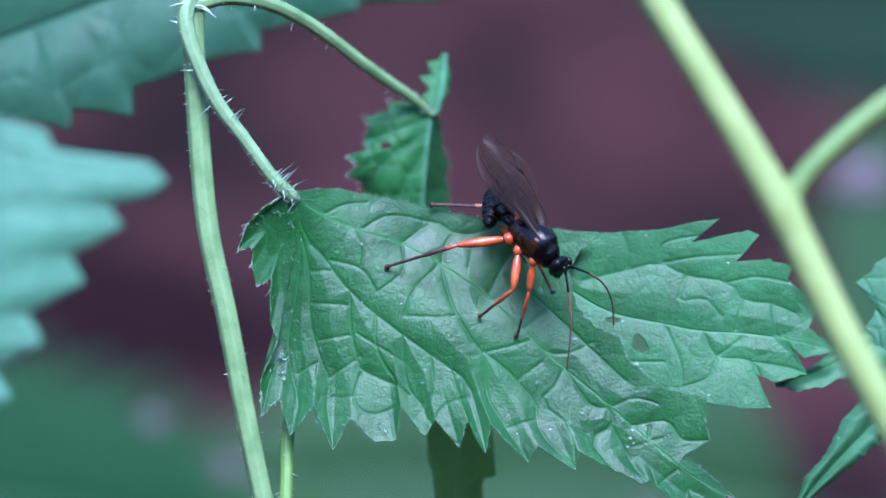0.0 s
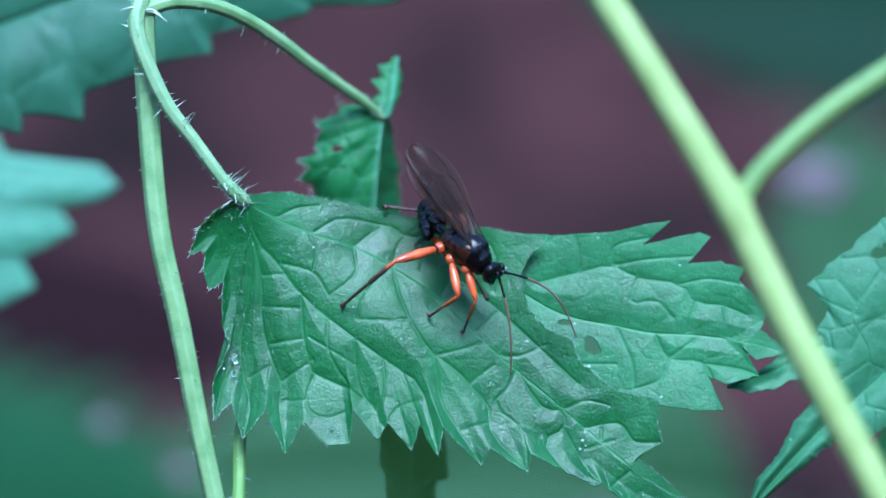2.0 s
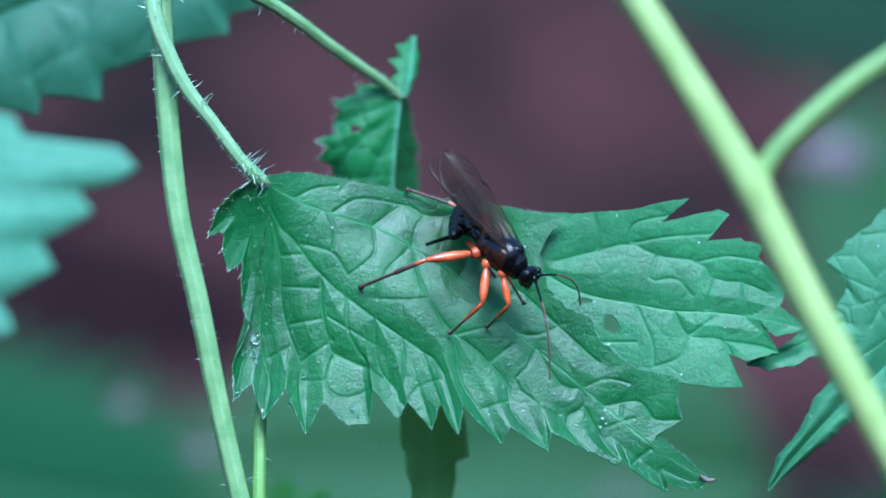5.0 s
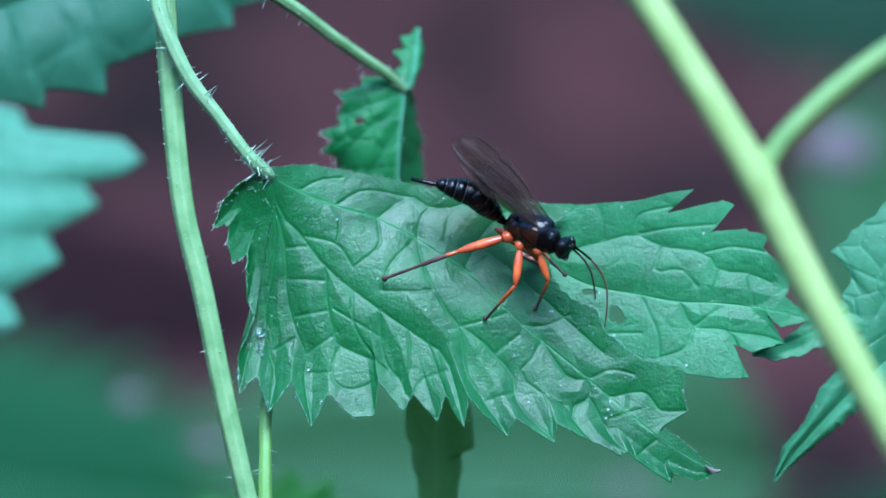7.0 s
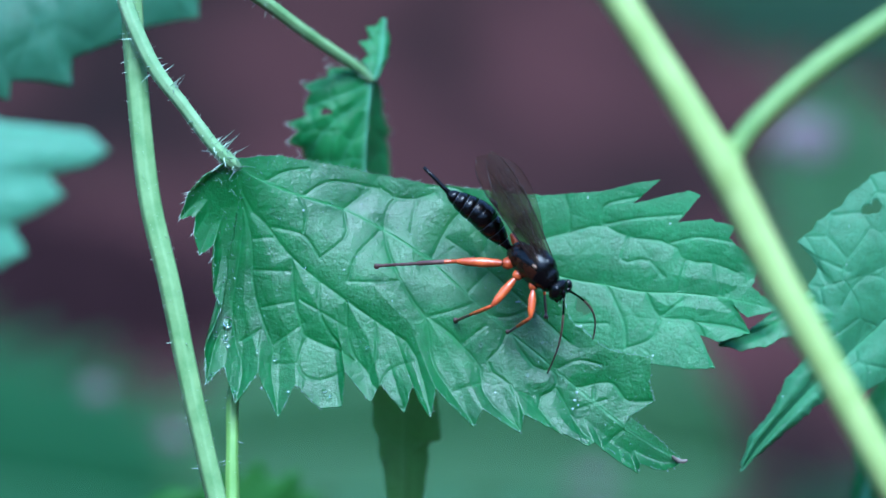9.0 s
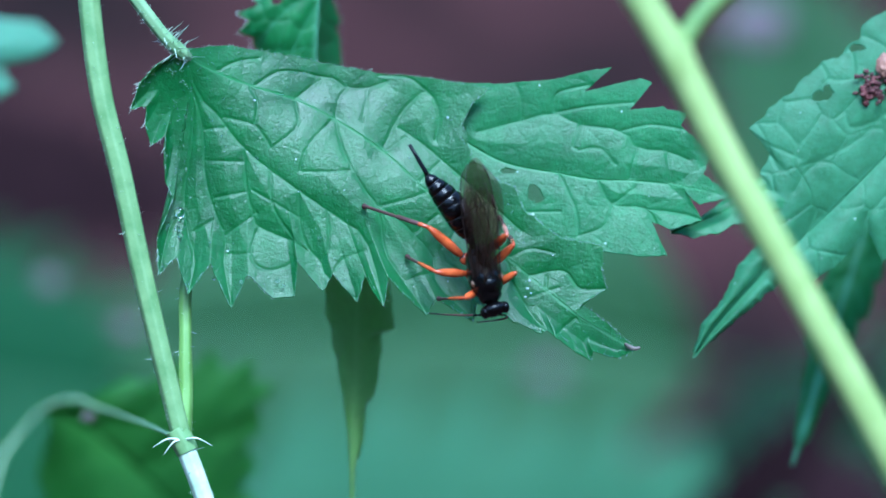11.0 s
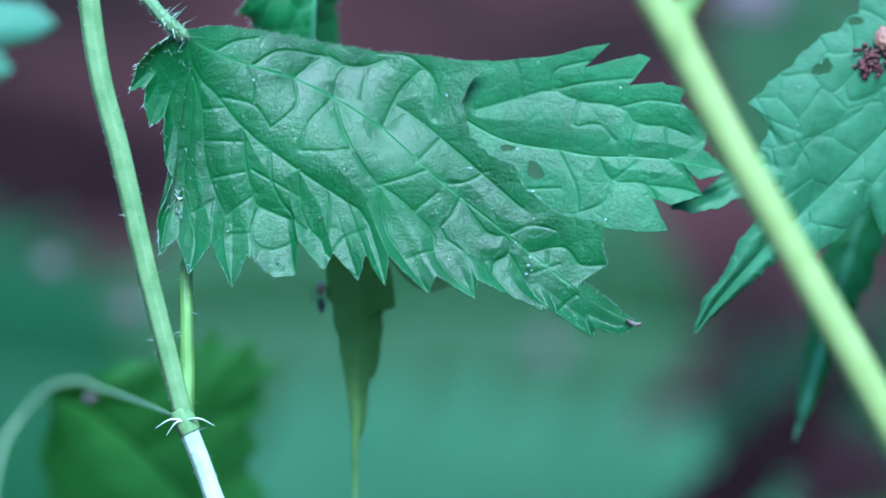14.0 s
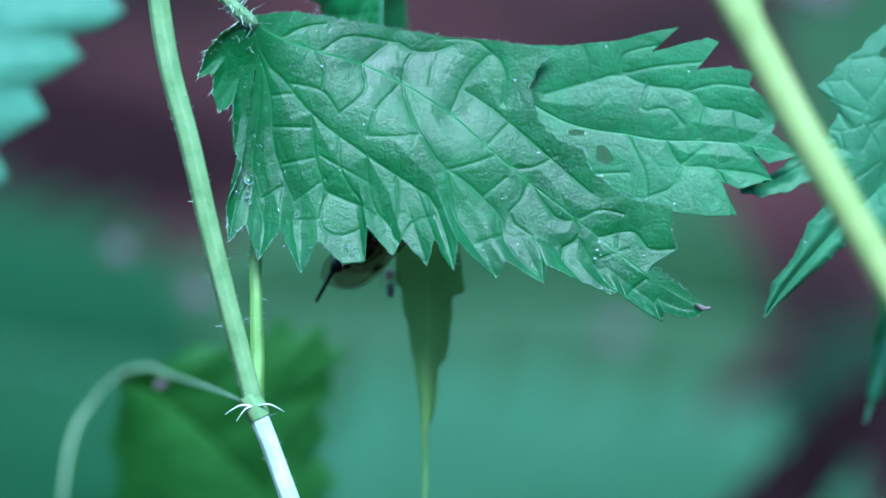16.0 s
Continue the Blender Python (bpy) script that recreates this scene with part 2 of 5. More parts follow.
def blade(name, mid, halves, mat, parent, label="", branches=(), cell=64, relief=(9.0, 4.0), seed=1, per_tooth=22, across=56,
          thick=2.2, holes=(), rungs=(), sheet=(), fold=0.6, crease=1.0):
    """A toothed leaf blade in grid units. mid: points of the midrib. Each half: (tooth tips, where on the midrib each vein
    starts, depth of the notch after each tooth, bend of the half, bulge). branches: side veins, as lines of (u, v);
    rungs: the finer veins between them; sheet: points (u, v, d) that the whole blade passes through; fold: how deep the midrib's valley is;
    crease: depth of the fine groove along each vein."""
    verts, faces, veins, weights = [], [], [], []
    lines = [spline(mid, np.linspace(0, 1, 40))[:, :2]] + [spline(np.array(b, float), np.linspace(0, 1, 14)) for b in branches]
    rungs = [spline(np.array(b, float), np.linspace(0, 1, 8)) for b in rungs]
    grids = []
    for tips, starts, notch, bend, bulge, *slant in halves:
        tips = np.asarray(tips, float)
        n = len(tips)
        s = np.linspace(0, n - 1, (n - 1) * per_tooth + 1)
        if sheet:
            foot = spline(mid, np.array(starts))
            gap = np.maximum(np.linalg.norm(np.diff(tips[:, :2], axis=0), axis=1), np.linalg.norm(np.diff(foot[:, :2], axis=0), axis=1))
            s = np.concatenate([np.linspace(k, k + 1, max(3, math.ceil(g / 2.6)), endpoint=False) for k, g in enumerate(gap)] + [[n - 1.0]])
        i = np.minimum(s.astype(int), n - 2)
        f = s - i
        edge = tips[i] * (1 - f)[:, None] + tips[i + 1] * f[:, None]
        m = spline(mid, np.interp(s, np.arange(n), starts))
        f0 = slant[0] if slant else 0.42
        g = np.where(f < f0, (f / f0) ** 1.25, ((1 - f) / (1 - f0)) ** 1.25)
        nd = np.interp(i, np.arange(n), list(notch) + [0] * (n - len(notch)))
        rng = np.random.default_rng(seed)
        nd = nd * g + np.interp(np.arange(len(s)) / 4, np.arange(len(s)), rng.normal(0, 1.0, len(s))) * 1.2
        inward = m - edge
        far = np.linalg.norm(inward[:, :2], axis=1)
        edge[:, :2] += (inward * (np.minimum(nd, far * 0.85) / np.maximum(far, 1e-6))[:, None])[:, :2]
        edge[:, 2] = spline(tips, s / (n - 1))[:, 2]
        t = np.linspace(0, 1, across) ** 0.9
        uv = m[:, None, :2] + (edge - m)[:, None, :2] * t[None, :, None]
        soft = np.convolve(np.pad(edge[:, 2], 3 * per_tooth, mode="edge"), np.hanning(6 * per_tooth + 1) / np.hanning(6 * per_tooth + 1).sum(), mode="valid")
        soft = soft + (edge[:, 2] - soft) * np.clip(1 - np.minimum(s, n - 1 - s), 0, 1)
        way = t[None, :] * (1 - np.clip(nd, 0, far * 0.85) / np.maximum(far, 1e-6))[:, None]
        rise = way ** bend if bend > 0 else (1 - np.exp(way / bend)) / (1 - math.exp(1 / bend))
        d = m[:, None, 2] + (soft - m[:, 2])[:, None] * rise + (edge[:, 2] - soft)[:, None] * way ** 4 - bulge * np.sin(np.pi * way)
        if sheet:
            d = sheet_depth(sheet, uv) - bulge * np.sin(np.pi * way)
        if len(slant) > 1:
            d = d - slant[1] * np.clip((way - 0.66) / 0.34, 0, 1) ** 1.5
        grids.append(np.concatenate([uv, d[..., None]], 2))
        weights.append(np.repeat(np.clip(far / 75, 0.12, 1), across))
        if not branches:
            for k in range(1, n - 1):
                a, b = spline(mid, np.array([starts[k]]))[0, :2], tips[k, :2]
                w = np.linspace(0, 1, 10)[:, None]
                lines.append(a + (b - a) * w + np.array([(b - a)[1], -(b - a)[0]]) * 0.06 * np.sin(np.pi * w))
    for g, slim in zip(grids, weights):
        a, b = g.shape[:2]
        p = g.reshape(-1, 3)
        du, dt = np.gradient(g, axis=0), np.gradient(g, axis=1)
        nrm = np.cross(du, dt).reshape(-1, 3)
        nrm *= -np.sign(nrm[:, 2:3] + 1e-9)
        nrm /= np.linalg.norm(nrm, axis=1, keepdims=True) + 1e-9
        nrm = nrm.reshape(a, b, 3)
        nrm = sum(nrm[np.clip(np.arange(a) + k, 0, a - 1)] for k in range(-12, 13, 3)) / 9
        nrm = nrm.reshape(-1, 3)
        slim = slim * np.clip(np.hypot(*(p[:, :2] - np.array(mid[0][:2])).T) / 90, 0.1, 1)
        dv = near_lines(p[:, :2], lines)
        ce, tip = cells(p[:, :2] + 5 * np.sin(p[:, 1::-1] / 17.0), cell, seed)
        dr = near_lines(p[:, :2], rungs) if rungs else ce
        dm, db = near_lines(p[:, :2], lines[:1]), near_lines(p[:, :2], lines[1:])
        valley = np.minimum(1 - np.exp(-db / 34.0), 1 - fold * np.exp(-dm / 34.0))
        h = relief[0] * valley - crease * np.exp(-(dv / 2.8) ** 2)
        free = np.clip(dv / 5, 0, 1)
        h = h - free * (0.8 * crease * np.exp(-(dr / 2.5) ** 2) + 0.8 * relief[1] * np.exp(-dr / 15.0))
        if rungs:
            fine, _ = cells(p[:, :2] + 4 * np.sin(p[:, 1::-1] / 13.0), cell * 0.5, seed + 1)
            h = h - relief[1] * free * (0.3 * np.exp(-ce / 9.0) + 0.2 * np.exp(-fine / 6.0))
        else:
            h = h + relief[1] * free * 0.14 * np.clip(tip, -1.2, 1.2) * (1 - np.exp(-(ce / 6.0) ** 1.5))
        ridge = 0.5 * np.exp(-(near_lines(p[:, :2], lines[:1]) / 4.0) ** 2)
        t = np.tile(np.linspace(0, 1, b), a)[:, None]
        w = np.clip(t / 0.06, 0, 1) ** 2 * (3 - 2 * np.clip(t / 0.06, 0, 1))
        nrm = nrm * w + np.array([0, 0, -1.0]) * (1 - w)
        p = p + nrm * ((h + ridge - relief[0]) * slim)[:, None]
        veins.append(np.clip(0.2 * np.exp(-(dv / 2.6) ** 2) + 0.1 * np.exp(-(dr / 2.2) ** 2) + 0.6 * np.exp(-(near_lines(g.reshape(-1, 3)[:, :2], lines[:1]) / 4.0) ** 2), 0, 1))
        off = sum(len(v) for v in verts)
        idx = np.arange(a * b).reshape(a, b) + off
        q = np.stack([idx[:-1, :-1], idx[1:, :-1], idx[1:, 1:], idx[:-1, 1:]], -1).reshape(-1, 4)
        if holes:
            c = g.reshape(-1, 3)[q - off].mean(1)
            keep = np.ones(len(q), bool)
            for hu, hv, ru, rv in holes:
                ang = np.arctan2(c[:, 1] - hv, c[:, 0] - hu)
                keep &= ((c[:, 0] - hu) / ru) ** 2 + ((c[:, 1] - hv) / rv) ** 2 > 1 + 0.25 * np.sin(3 * ang + 1)
            q = q[keep]
        # front faces look at the lens
        v0, v1, v3 = p[q[:, 0] - off], p[q[:, 1] - off], p[q[:, 3] - off]
        if np.mean(np.cross(v1 - v0, v3 - v0)[:, 2]) > 0:
            q = q[:, ::-1]
        verts.append(p)
        faces.append(q)
    p = np.concatenate(verts)
    ob = mesh_object(name, grid_world(p), np.concatenate(faces), mat, parent, label=label)
    at = ob.data.attributes.new("vein", "FLOAT", "POINT")
    at.data.foreach_set("value", np.concatenate(veins))
    mod = ob.modifiers.new("thickness", "SOLIDIFY")
    mod.thickness, mod.offset = thick * UNIT, -1
    return ob, grids


def tube(points, radii, sides=10, steps=None, squash=1.0):
    """Vertices and faces of a tapering tube along grid points, in the world."""
    steps = steps or (len(points) * 8)
    x = np.linspace(0, 1, steps)
    c = grid_world(spline(points, x))
    r = np.interp(x, np.linspace(0, 1, len(radii)), radii) * UNIT
    tan = np.gradient(c, axis=0)
    tan /= np.linalg.norm(tan, axis=1, keepdims=True)
    ref = np.array(side(0, 0, 1))
    e1 = np.cross(tan, ref)
    e1 /= np.linalg.norm(e1, axis=1, keepdims=True) + 1e-9
    e2 = np.cross(e1, tan)
    a = np.linspace(0, 2 * np.pi, sides, endpoint=False)
    ribs = 1 + 0.06 * np.cos(7 * a)
    v = c[:, None] + (e1[:, None] * (np.cos(a) * ribs)[None, :, None] + e2[:, None] * (np.sin(a) * ribs * squash)[None, :, None]) * r[:, None, None]
    idx = np.arange(steps * sides).reshape(steps, sides)
    nxt = np.roll(idx, -1, 1)
    q = np.stack([idx[:-1], nxt[:-1], nxt[1:], idx[1:]], -1).reshape(-1, 4).tolist()
    q += [idx[0][::-1].tolist(), idx[-1].tolist()]
    return v.reshape(-1, 3), q, c, e1, e2, r


def stalk(name, points, radii, mat, parent, label="", sides=24, hairs=0, hair=(12, 26), seed=3, fuzz=0):
    v, q, c, e1, e2, r = tube(points, radii, sides, len(points) * 14)
    ob = mesh_object(name, v, q, mat, parent, label=label)
    rng = np.random.default_rng(seed)
    out = []
    for count, lo, hi, thick in ((hairs, hair[0], hair[1], 1.3), (fuzz, 5, 12, 0.8)):
        for _ in range(count):
            k = rng.integers(2, len(c) - 2)
            a = rng.random() * 2 * np.pi
            d = e1[k] * np.cos(a) + e2[k] * np.sin(a)
            d = d + (c[k] - c[k - 1]) / np.linalg.norm(c[k] - c[k - 1]) * rng.uniform(-0.5, 0.3)
            out.append((c[k] + d * r[k] * 0.8, d / np.linalg.norm(d), rng.uniform(lo, hi) * UNIT, thick * UNIT))
    if out:
        tagged(hair_mesh("stinging_hairs", out, ob), kind="stuff")
    return ob


def hair_mesh(name, items, parent):
    """Thin pointed bristles, all in one mesh: (root, direction, length, radius)."""
    v, q = [], []
    for root, d, length, r in items:
        root, d = np.array(root), np.array(d)
        a = np.cross(d, (0.3, 0.5, 0.81))
        a /= np.linalg.norm(a)
        b = np.cross(d, a)
        o = len(v)
        for k in range(3):
            w = 2 * np.pi * k / 3
            v.append(root + (a * math.cos(w) + b * math.sin(w)) * r)
        v.append(root + d * length)
        q += [(o, o + 1, o + 3), (o + 1, o + 2, o + 3), (o + 2, o, o + 3)]
    return mesh_object(name, np.array(v), q, HAIR, parent, smooth=False)


def edge_fuzz(grids, ob, count, seed, lo=4, hi=11, inner=0.25, span=(0.0, 1.0), thick=0.4):
    """Short bristles along a blade's margins and scattered on its face."""
    rng = np.random.default_rng(seed)
    items = []
    for g in grids:
        run = np.concatenate([[0], np.cumsum(np.linalg.norm(np.diff(g[:, -1], axis=0), axis=1))])
        run /= run[-1]
        for _ in range(count):
            i = int(np.clip(np.searchsorted(run, rng.uniform(*span)), 2, g.shape[0] - 3))
            if rng.random() < inner:
                j = rng.integers(3, g.shape[1] - 2)
                p = g[i, j]
                d = side(rng.normal(0, 0.5), rng.normal(0.2, 0.5), 1)
                items.append((grid_world([p])[0], d, rng.uniform(lo, hi) * 0.8 * UNIT, thick * UNIT))
            else:
                p = g[i, -1]
                o = (g[i, -1] - g[i, -6])[:2]
                o = o / (np.linalg.norm(o) + 1e-9)
                d = side(o[0] + rng.normal(0, 0.35), -o[1] + rng.normal(0, 0.35), 0.2)
                items.append((grid_world([p])[0], d, rng.uniform(lo, hi) * UNIT, thick * UNIT))
    return tagged(hair_mesh("leaf_hairs", items, ob), kind="stuff")


def simple_leaf(name, mid, width, teeth, mat, parent, lift=(0.0, 0.0), label="", notch=0.16, seed=1, cell=60, thick=2.5, relief=(8, 4), per_tooth=12, across=30):
    """A whole nettle leaf about its midrib: half width in grid units, depth gained at each margin."""
    x = np.linspace(0.02, 1, teeth)
    c = spline(mid, x)
    tan = np.gradient(c, axis=0)[:, :2]
    tan /= np.linalg.norm(tan, axis=1, keepdims=True)
    prof = np.sin(np.pi * x ** 0.62) ** 0.8 * (1 - 0.15 * x)
    prof[-1] = 0.0
    rng = np.random.default_rng(seed)
    halves = []
    for sgn, dl in ((1, lift[0]), (-1, lift[1])):
        w = width * prof * rng.uniform(0.92, 1.08, teeth)
        tips = np.concatenate([c[:, :2] + np.stack([-tan[:, 1], tan[:, 0]], 1) * (sgn * w)[:, None] + tan * (w * 0.35)[:, None], (c[:, 2] + dl * prof)[:, None]], 1)
        halves.append((tips, np.clip(x - 0.06, 0, 1), [width * notch * 2 * p + 3 for p in prof], 1.4, width * 0.08, 0.25))
    return blade(name, mid, halves, mat, parent, label, seed=seed, cell=cell, thick=thick, relief=relief, per_tooth=per_tooth, across=across)

# ---- the ground ----
def build_ground():
    n = 60
    x = np.sign(np.linspace(-1, 1, n)) * np.abs(np.linspace(-1, 1, n)) ** 4 * 300
    v = [(a, b + 1.5, 0.012 * noise.noise((a * 3, b * 3, 0)) + 0.03 * noise.noise((a * 0.7, b * 0.7, 5))) for b in x for a in x]
    idx = np.arange(n * n).reshape(n, n)
    q = np.stack([idx[:-1, :-1], idx[:-1, 1:], idx[1:, 1:], idx[1:, :-1]], -1).reshape(-1, 4)
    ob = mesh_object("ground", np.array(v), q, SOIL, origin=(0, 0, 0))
    tagged(ob, "dark purplish-brown soil with leaf litter", "ground", kind="structure")


build_ground()
FLOOR = 0.0


def build_sky_screen():
    """An unseen green bank, added on all sides to keep low sky out of reflections."""
    n, m = 160, 22
    v = []
    for j in range(m + 1):
        for i in range(n):
            a, h = 2 * math.pi * i / n, j / m
            c = Vector((math.cos(a) * 3, math.sin(a) * 3, h * 3))
            rad = 4.6 + 0.5 * noise.noise(c * 0.9) + 0.22 * noise.noise(c * 3.1) + 0.35 * h * h
            v.append((math.cos(a) * rad, math.sin(a) * rad, h * (2.4 + 0.7 * noise.noise(c * 1.3) + 0.25 * noise.noise(c * 4.0)) - 0.1))
    q = [(j * n + i, j * n + (i + 1) % n, (j + 1) * n + (i + 1) % n, (j + 1) * n + i) for j in range(m) for i in range(n)]
    ob = mesh_object("sky_screen", np.array(v), np.array(q), LEAF_DEEP, origin=(0, 0, 0))
    mod = ob.modifiers.new("thickness", "SOLIDIFY")
    mod.thickness, mod.offset = 0.4, 0
    tagged(ob, "unseen dark green bank added to block the low sky", "hedge", kind="structure")


build_sky_screen()

def ground_point(x, y):
    """Grid place of the ground at x, y."""
    q = SITE.inverted() @ Vector((x, y, -0.01))
    z = -q.z
    k = UNIT * z / FOCUS
    return (q.x / k + 784, 441 - q.y / k, (z - FOCUS) / UNIT)


def rooted(start, radius, mat, parent, name="stem_base"):
    """A straight stem from a grid place down to the soil."""
    w = spot(*start)
    v, q, *_ = tube([start, ground_point(w.x, w.y + 0.02)], [radius, radius * 1.15], 12, 12)
    return mesh_object(name, v, q, mat, parent)


# ---- the nettle that carries the wasp's leaf ----
nettle = thing("nettle_plant", (0.0, 0.31, FLOOR), "green stinging nettle with bristly stem and toothed leaves", "plant")

STEM_LINE = [(372, -420, 60), (352, -160, 25), (343, 20, 15), (350, 200, 25), (368, 400, 20), (402, 560, 12), (440, 760, 6), (497, 1028, 0)]
stalk("stem", STEM_LINE, [16, 17, 19, 19.5, 19.5, 19, 18.5, 17], STEM_MAIN, nettle, "ridged green bristly stem", hairs=24, seed=5, fuzz=520, hair=(10, 22))
stalk("lower_stem", [(495, 1022, 0), (536, 1142, -8), (590, 1330, -20), (670, 1700, 0), (760, 2400, 100)], [17, 16.5, 18, 22, 26], STEM_WHITE, nettle, "pale ridged lower stem", hairs=12, seed=8, fuzz=160)
stalk("node", [(486, 1010, 0), (497, 1030, 0), (507, 1052, -2)], [19, 21, 19], STEM_MAIN, nettle, sides=20)
for k, (tu, tv) in enumerate([(444, 1043), (464, 1056), (550, 1042)]):
    stalk("stipule", [(497, 1030, -16), ((497 + tu) / 2, (1026 + tv) / 2 - 6, -22), (tu, tv, -20)], [2.4, 1.8, 0.4], STEM_WHITE, nettle, sides=6)
for k, (tu, tv) in enumerate([(383, 32), (372, 20), (300, 12)]):
    stalk("stipule", [(343, 12, -8), ((343 + tu) / 2, (8 + tv) / 2 - 3, -22), (tu, tv, -20)], [2.4, 1.8, 0.4], STEM_WHITE, nettle, sides=6)

rooted((760, 2400, 100), 26, STEM_WHITE, nettle)

# petiole and large leaf
stalk("petiole", [(338, -10, 0), (330, 50, -18), (375, 165, -20), (432, 245, -12), (478, 308, -4), (500, 332, 2), (516, 347, 10), (530, 358, 28)], [15, 14.5, 13, 11.5, 11, 12.5, 12, 4], STEM_END, nettle, "pale green grooved petiole with stinging hairs", hairs=56, hair=(18, 42), seed=21, fuzz=300)

MID = [(514, 346, 20), (573, 380, 50), (640, 407, 66), (711, 431, 76), (781, 468, 80), (867, 528, 73), (968, 625, 42), (1061, 703, 16), (1148, 779, -2), (1215, 833, -10), (1303, 888, -6)]
# margin from the petiole: the two small lobes at the base, then tooth, notch, tooth
LOW_LOBES = [(505, 346, 14), (468, 367, 20), (437, 400, 26), (421, 443, 30), (449, 437, 32), (447, 472, 32), (455, 508, 30), (481, 489, 30), (480, 535, 28), (481, 575, 24), (492, 600, 20)]
LOW_TEETH = [(462, 672, 8), (463, 735, -10), (495, 704, -4), (514, 769, -32), (554, 717, -16), (589, 794, -46), (621, 739, -24), (664, 782, -40), (702, 781, -40), (707, 717, -2), (752, 772, 14), (770, 740, 0),
             (812, 789, -52), (829, 742, -22), (860, 800, -22), (869, 749, -24), (936, 818, -54), (952, 787, -42)]
LOW_TIP = [(1018, 830, -48), (1024, 797, -38), (1141, 853, -34), (1152, 846, -30), (1226, 902, -20), (1230, 888, -18), (1270, 903, -12), (1303, 890, -4)]
LOW = LOW_LOBES + LOW_TEETH + LOW_TIP
LOW_START = [0.0, 0.004, 0.008, 0.011, 0.014, 0.017, 0.020, 0.024, 0.03, 0.035, 0.045, 0.055, 0.07, 0.085, 0.10, 0.125, 0.15, 0.175, 0.20, 0.22, 0.235, 0.26, 0.27,
             0.30, 0.32, 0.35, 0.36, 0.43, 0.45, 0.53, 0.55, 0.72, 0.73, 0.86, 0.88, 0.94, 1.0]
UP_TOP = [(520, 338, 4), (595, 334, 95), (674, 348, 138), (773, 370, 160), (862, 388, 160), (942, 397, 150), (1001, 409, 118), (1054, 420, 92), (1024, 446, 88), (1006, 482, 78)]
UP_SIDE = [(1021, 544, 58), (1050, 575, 48), (1095, 597, 40), (1108, 632, 30), (1133, 653, 24), (1160, 680, 18), (1178, 690, 14), (1251, 702, 2), (1249, 753, -2), (1256, 779, -8), (1212, 805, -6), (1256, 842, -10), (1303, 884, -4)]
UP = UP_TOP + UP_SIDE
UP_START = [0.0, 0.06, 0.14, 0.25, 0.34, 0.42, 0.48, 0.52, 0.53, 0.56, 0.59, 0.63, 0.67, 0.70, 0.73, 0.76, 0.77, 0.80, 0.83, 0.86, 0.88, 0.94, 1.0]
LOWER_VEINS = [
    [(524, 361), (541, 421), (570, 450), (617, 514), (666, 556), (709, 589), (763, 629), (821, 669), (840, 712), (860, 793)],
    [(533, 416), (547, 481), (548, 561), (563, 622), (583, 673), (580, 713), (590, 789)],
    [(525, 371), (532, 441), (522, 530), (509, 600), (517, 660), (527, 711), (514, 766)],
    [(619, 519), (621, 584), (633, 634), (642, 655), (706, 685), (728, 698)],
    [(714, 594), (714, 648), (728, 693), (749, 719), (759, 744), (809, 784)],
]
TIP_VEINS = [
    [(781, 470), (795, 521), (811, 556), (834, 597), (853, 623), (859, 663), (865, 703), (898, 755), (936, 814)],
    [(858, 623), (892, 649), (916, 673), (948, 712), (958, 762), (1016, 822)],
    [(1002, 654), (1045, 715), (1078, 722), (1083, 752), (1050, 777), (1096, 833), (1139, 850)],
    [(1083, 752), (1122, 819), (1166, 855), (1224, 898)],
]
UPPER_VEINS = [[(711, 430), (767, 392), (801, 409), (839, 412), (872, 402)], [(867, 518), (891, 469), (915, 440), (943, 421), (964, 457), (958, 507)], [(893, 484), (937, 516), (995, 568), (1039, 610), (1107, 673)],
               [(1119, 753), (1179, 745), (1208, 777), (1252, 779)]]
LOW_RUNGS = [[(511, 610), (482, 659), (465, 728)], [(642, 655), (625, 699), (639, 725), (669, 733), (702, 717)], [(583, 700), (605, 702), (628, 700)], [(549, 536), (616, 539)], [(564, 602), (624, 592)],
             [(583, 668), (638, 630)], [(549, 481), (589, 478)], [(527, 660), (560, 640)], [(665, 560), (668, 620), (706, 685)], [(763, 630), (765, 690), (749, 719)], [(770, 740), (790, 715), (830, 700)], [(632, 590), (714, 640)]]
TOP_RUNGS = [[(632, 407), (645, 435), (639, 475)], [(711, 433), (714, 478), (667, 516)], [(774, 470), (732, 513), (716, 558)], [(781, 468), (789, 430), (806, 409)], [(829, 472), (841, 412)], [(943, 421), (912, 397), (862, 391)],
             [(573, 380), (610, 362), (650, 358)], [(640, 407), (690, 380), (767, 392)], [(585, 460), (639, 475), (667, 516)], [(716, 558), (770, 560), (811, 556)]]
SIDE_RUNGS = [[(968, 625), (1008, 624), (1049, 605)], [(997, 650), (986, 678), (960, 712), (1009, 754), (1018, 820)], [(1078, 722), (1121, 705), (1161, 713)], [(853, 623), (905, 612), (940, 600)], [(916, 673), (960, 640)],
              [(898, 755), (950, 740)], [(1040, 765), (1009, 754)], [(867, 528), (905, 500)], [(925, 585), (965, 545)], [(1120, 790), (1170, 775)], [(1148, 779), (1150, 745)], [(1166, 855), (1200, 830)]]
BIG_SHEET = [(514, 346, 10), (640, 407, 38), (781, 468, 44), (867, 528, 36), (968, 625, 20), (1061, 703, 8), (1148, 779, 0), (1303, 888, -4),
             (595, 334, 46), (674, 348, 64), (773, 370, 74), (862, 388, 74), (942, 397, 66), (1054, 420, 56), (1006, 482, 46), (1095, 597, 26), (1171, 690, 12), (1251, 708, 8), (1256, 779, 0)]
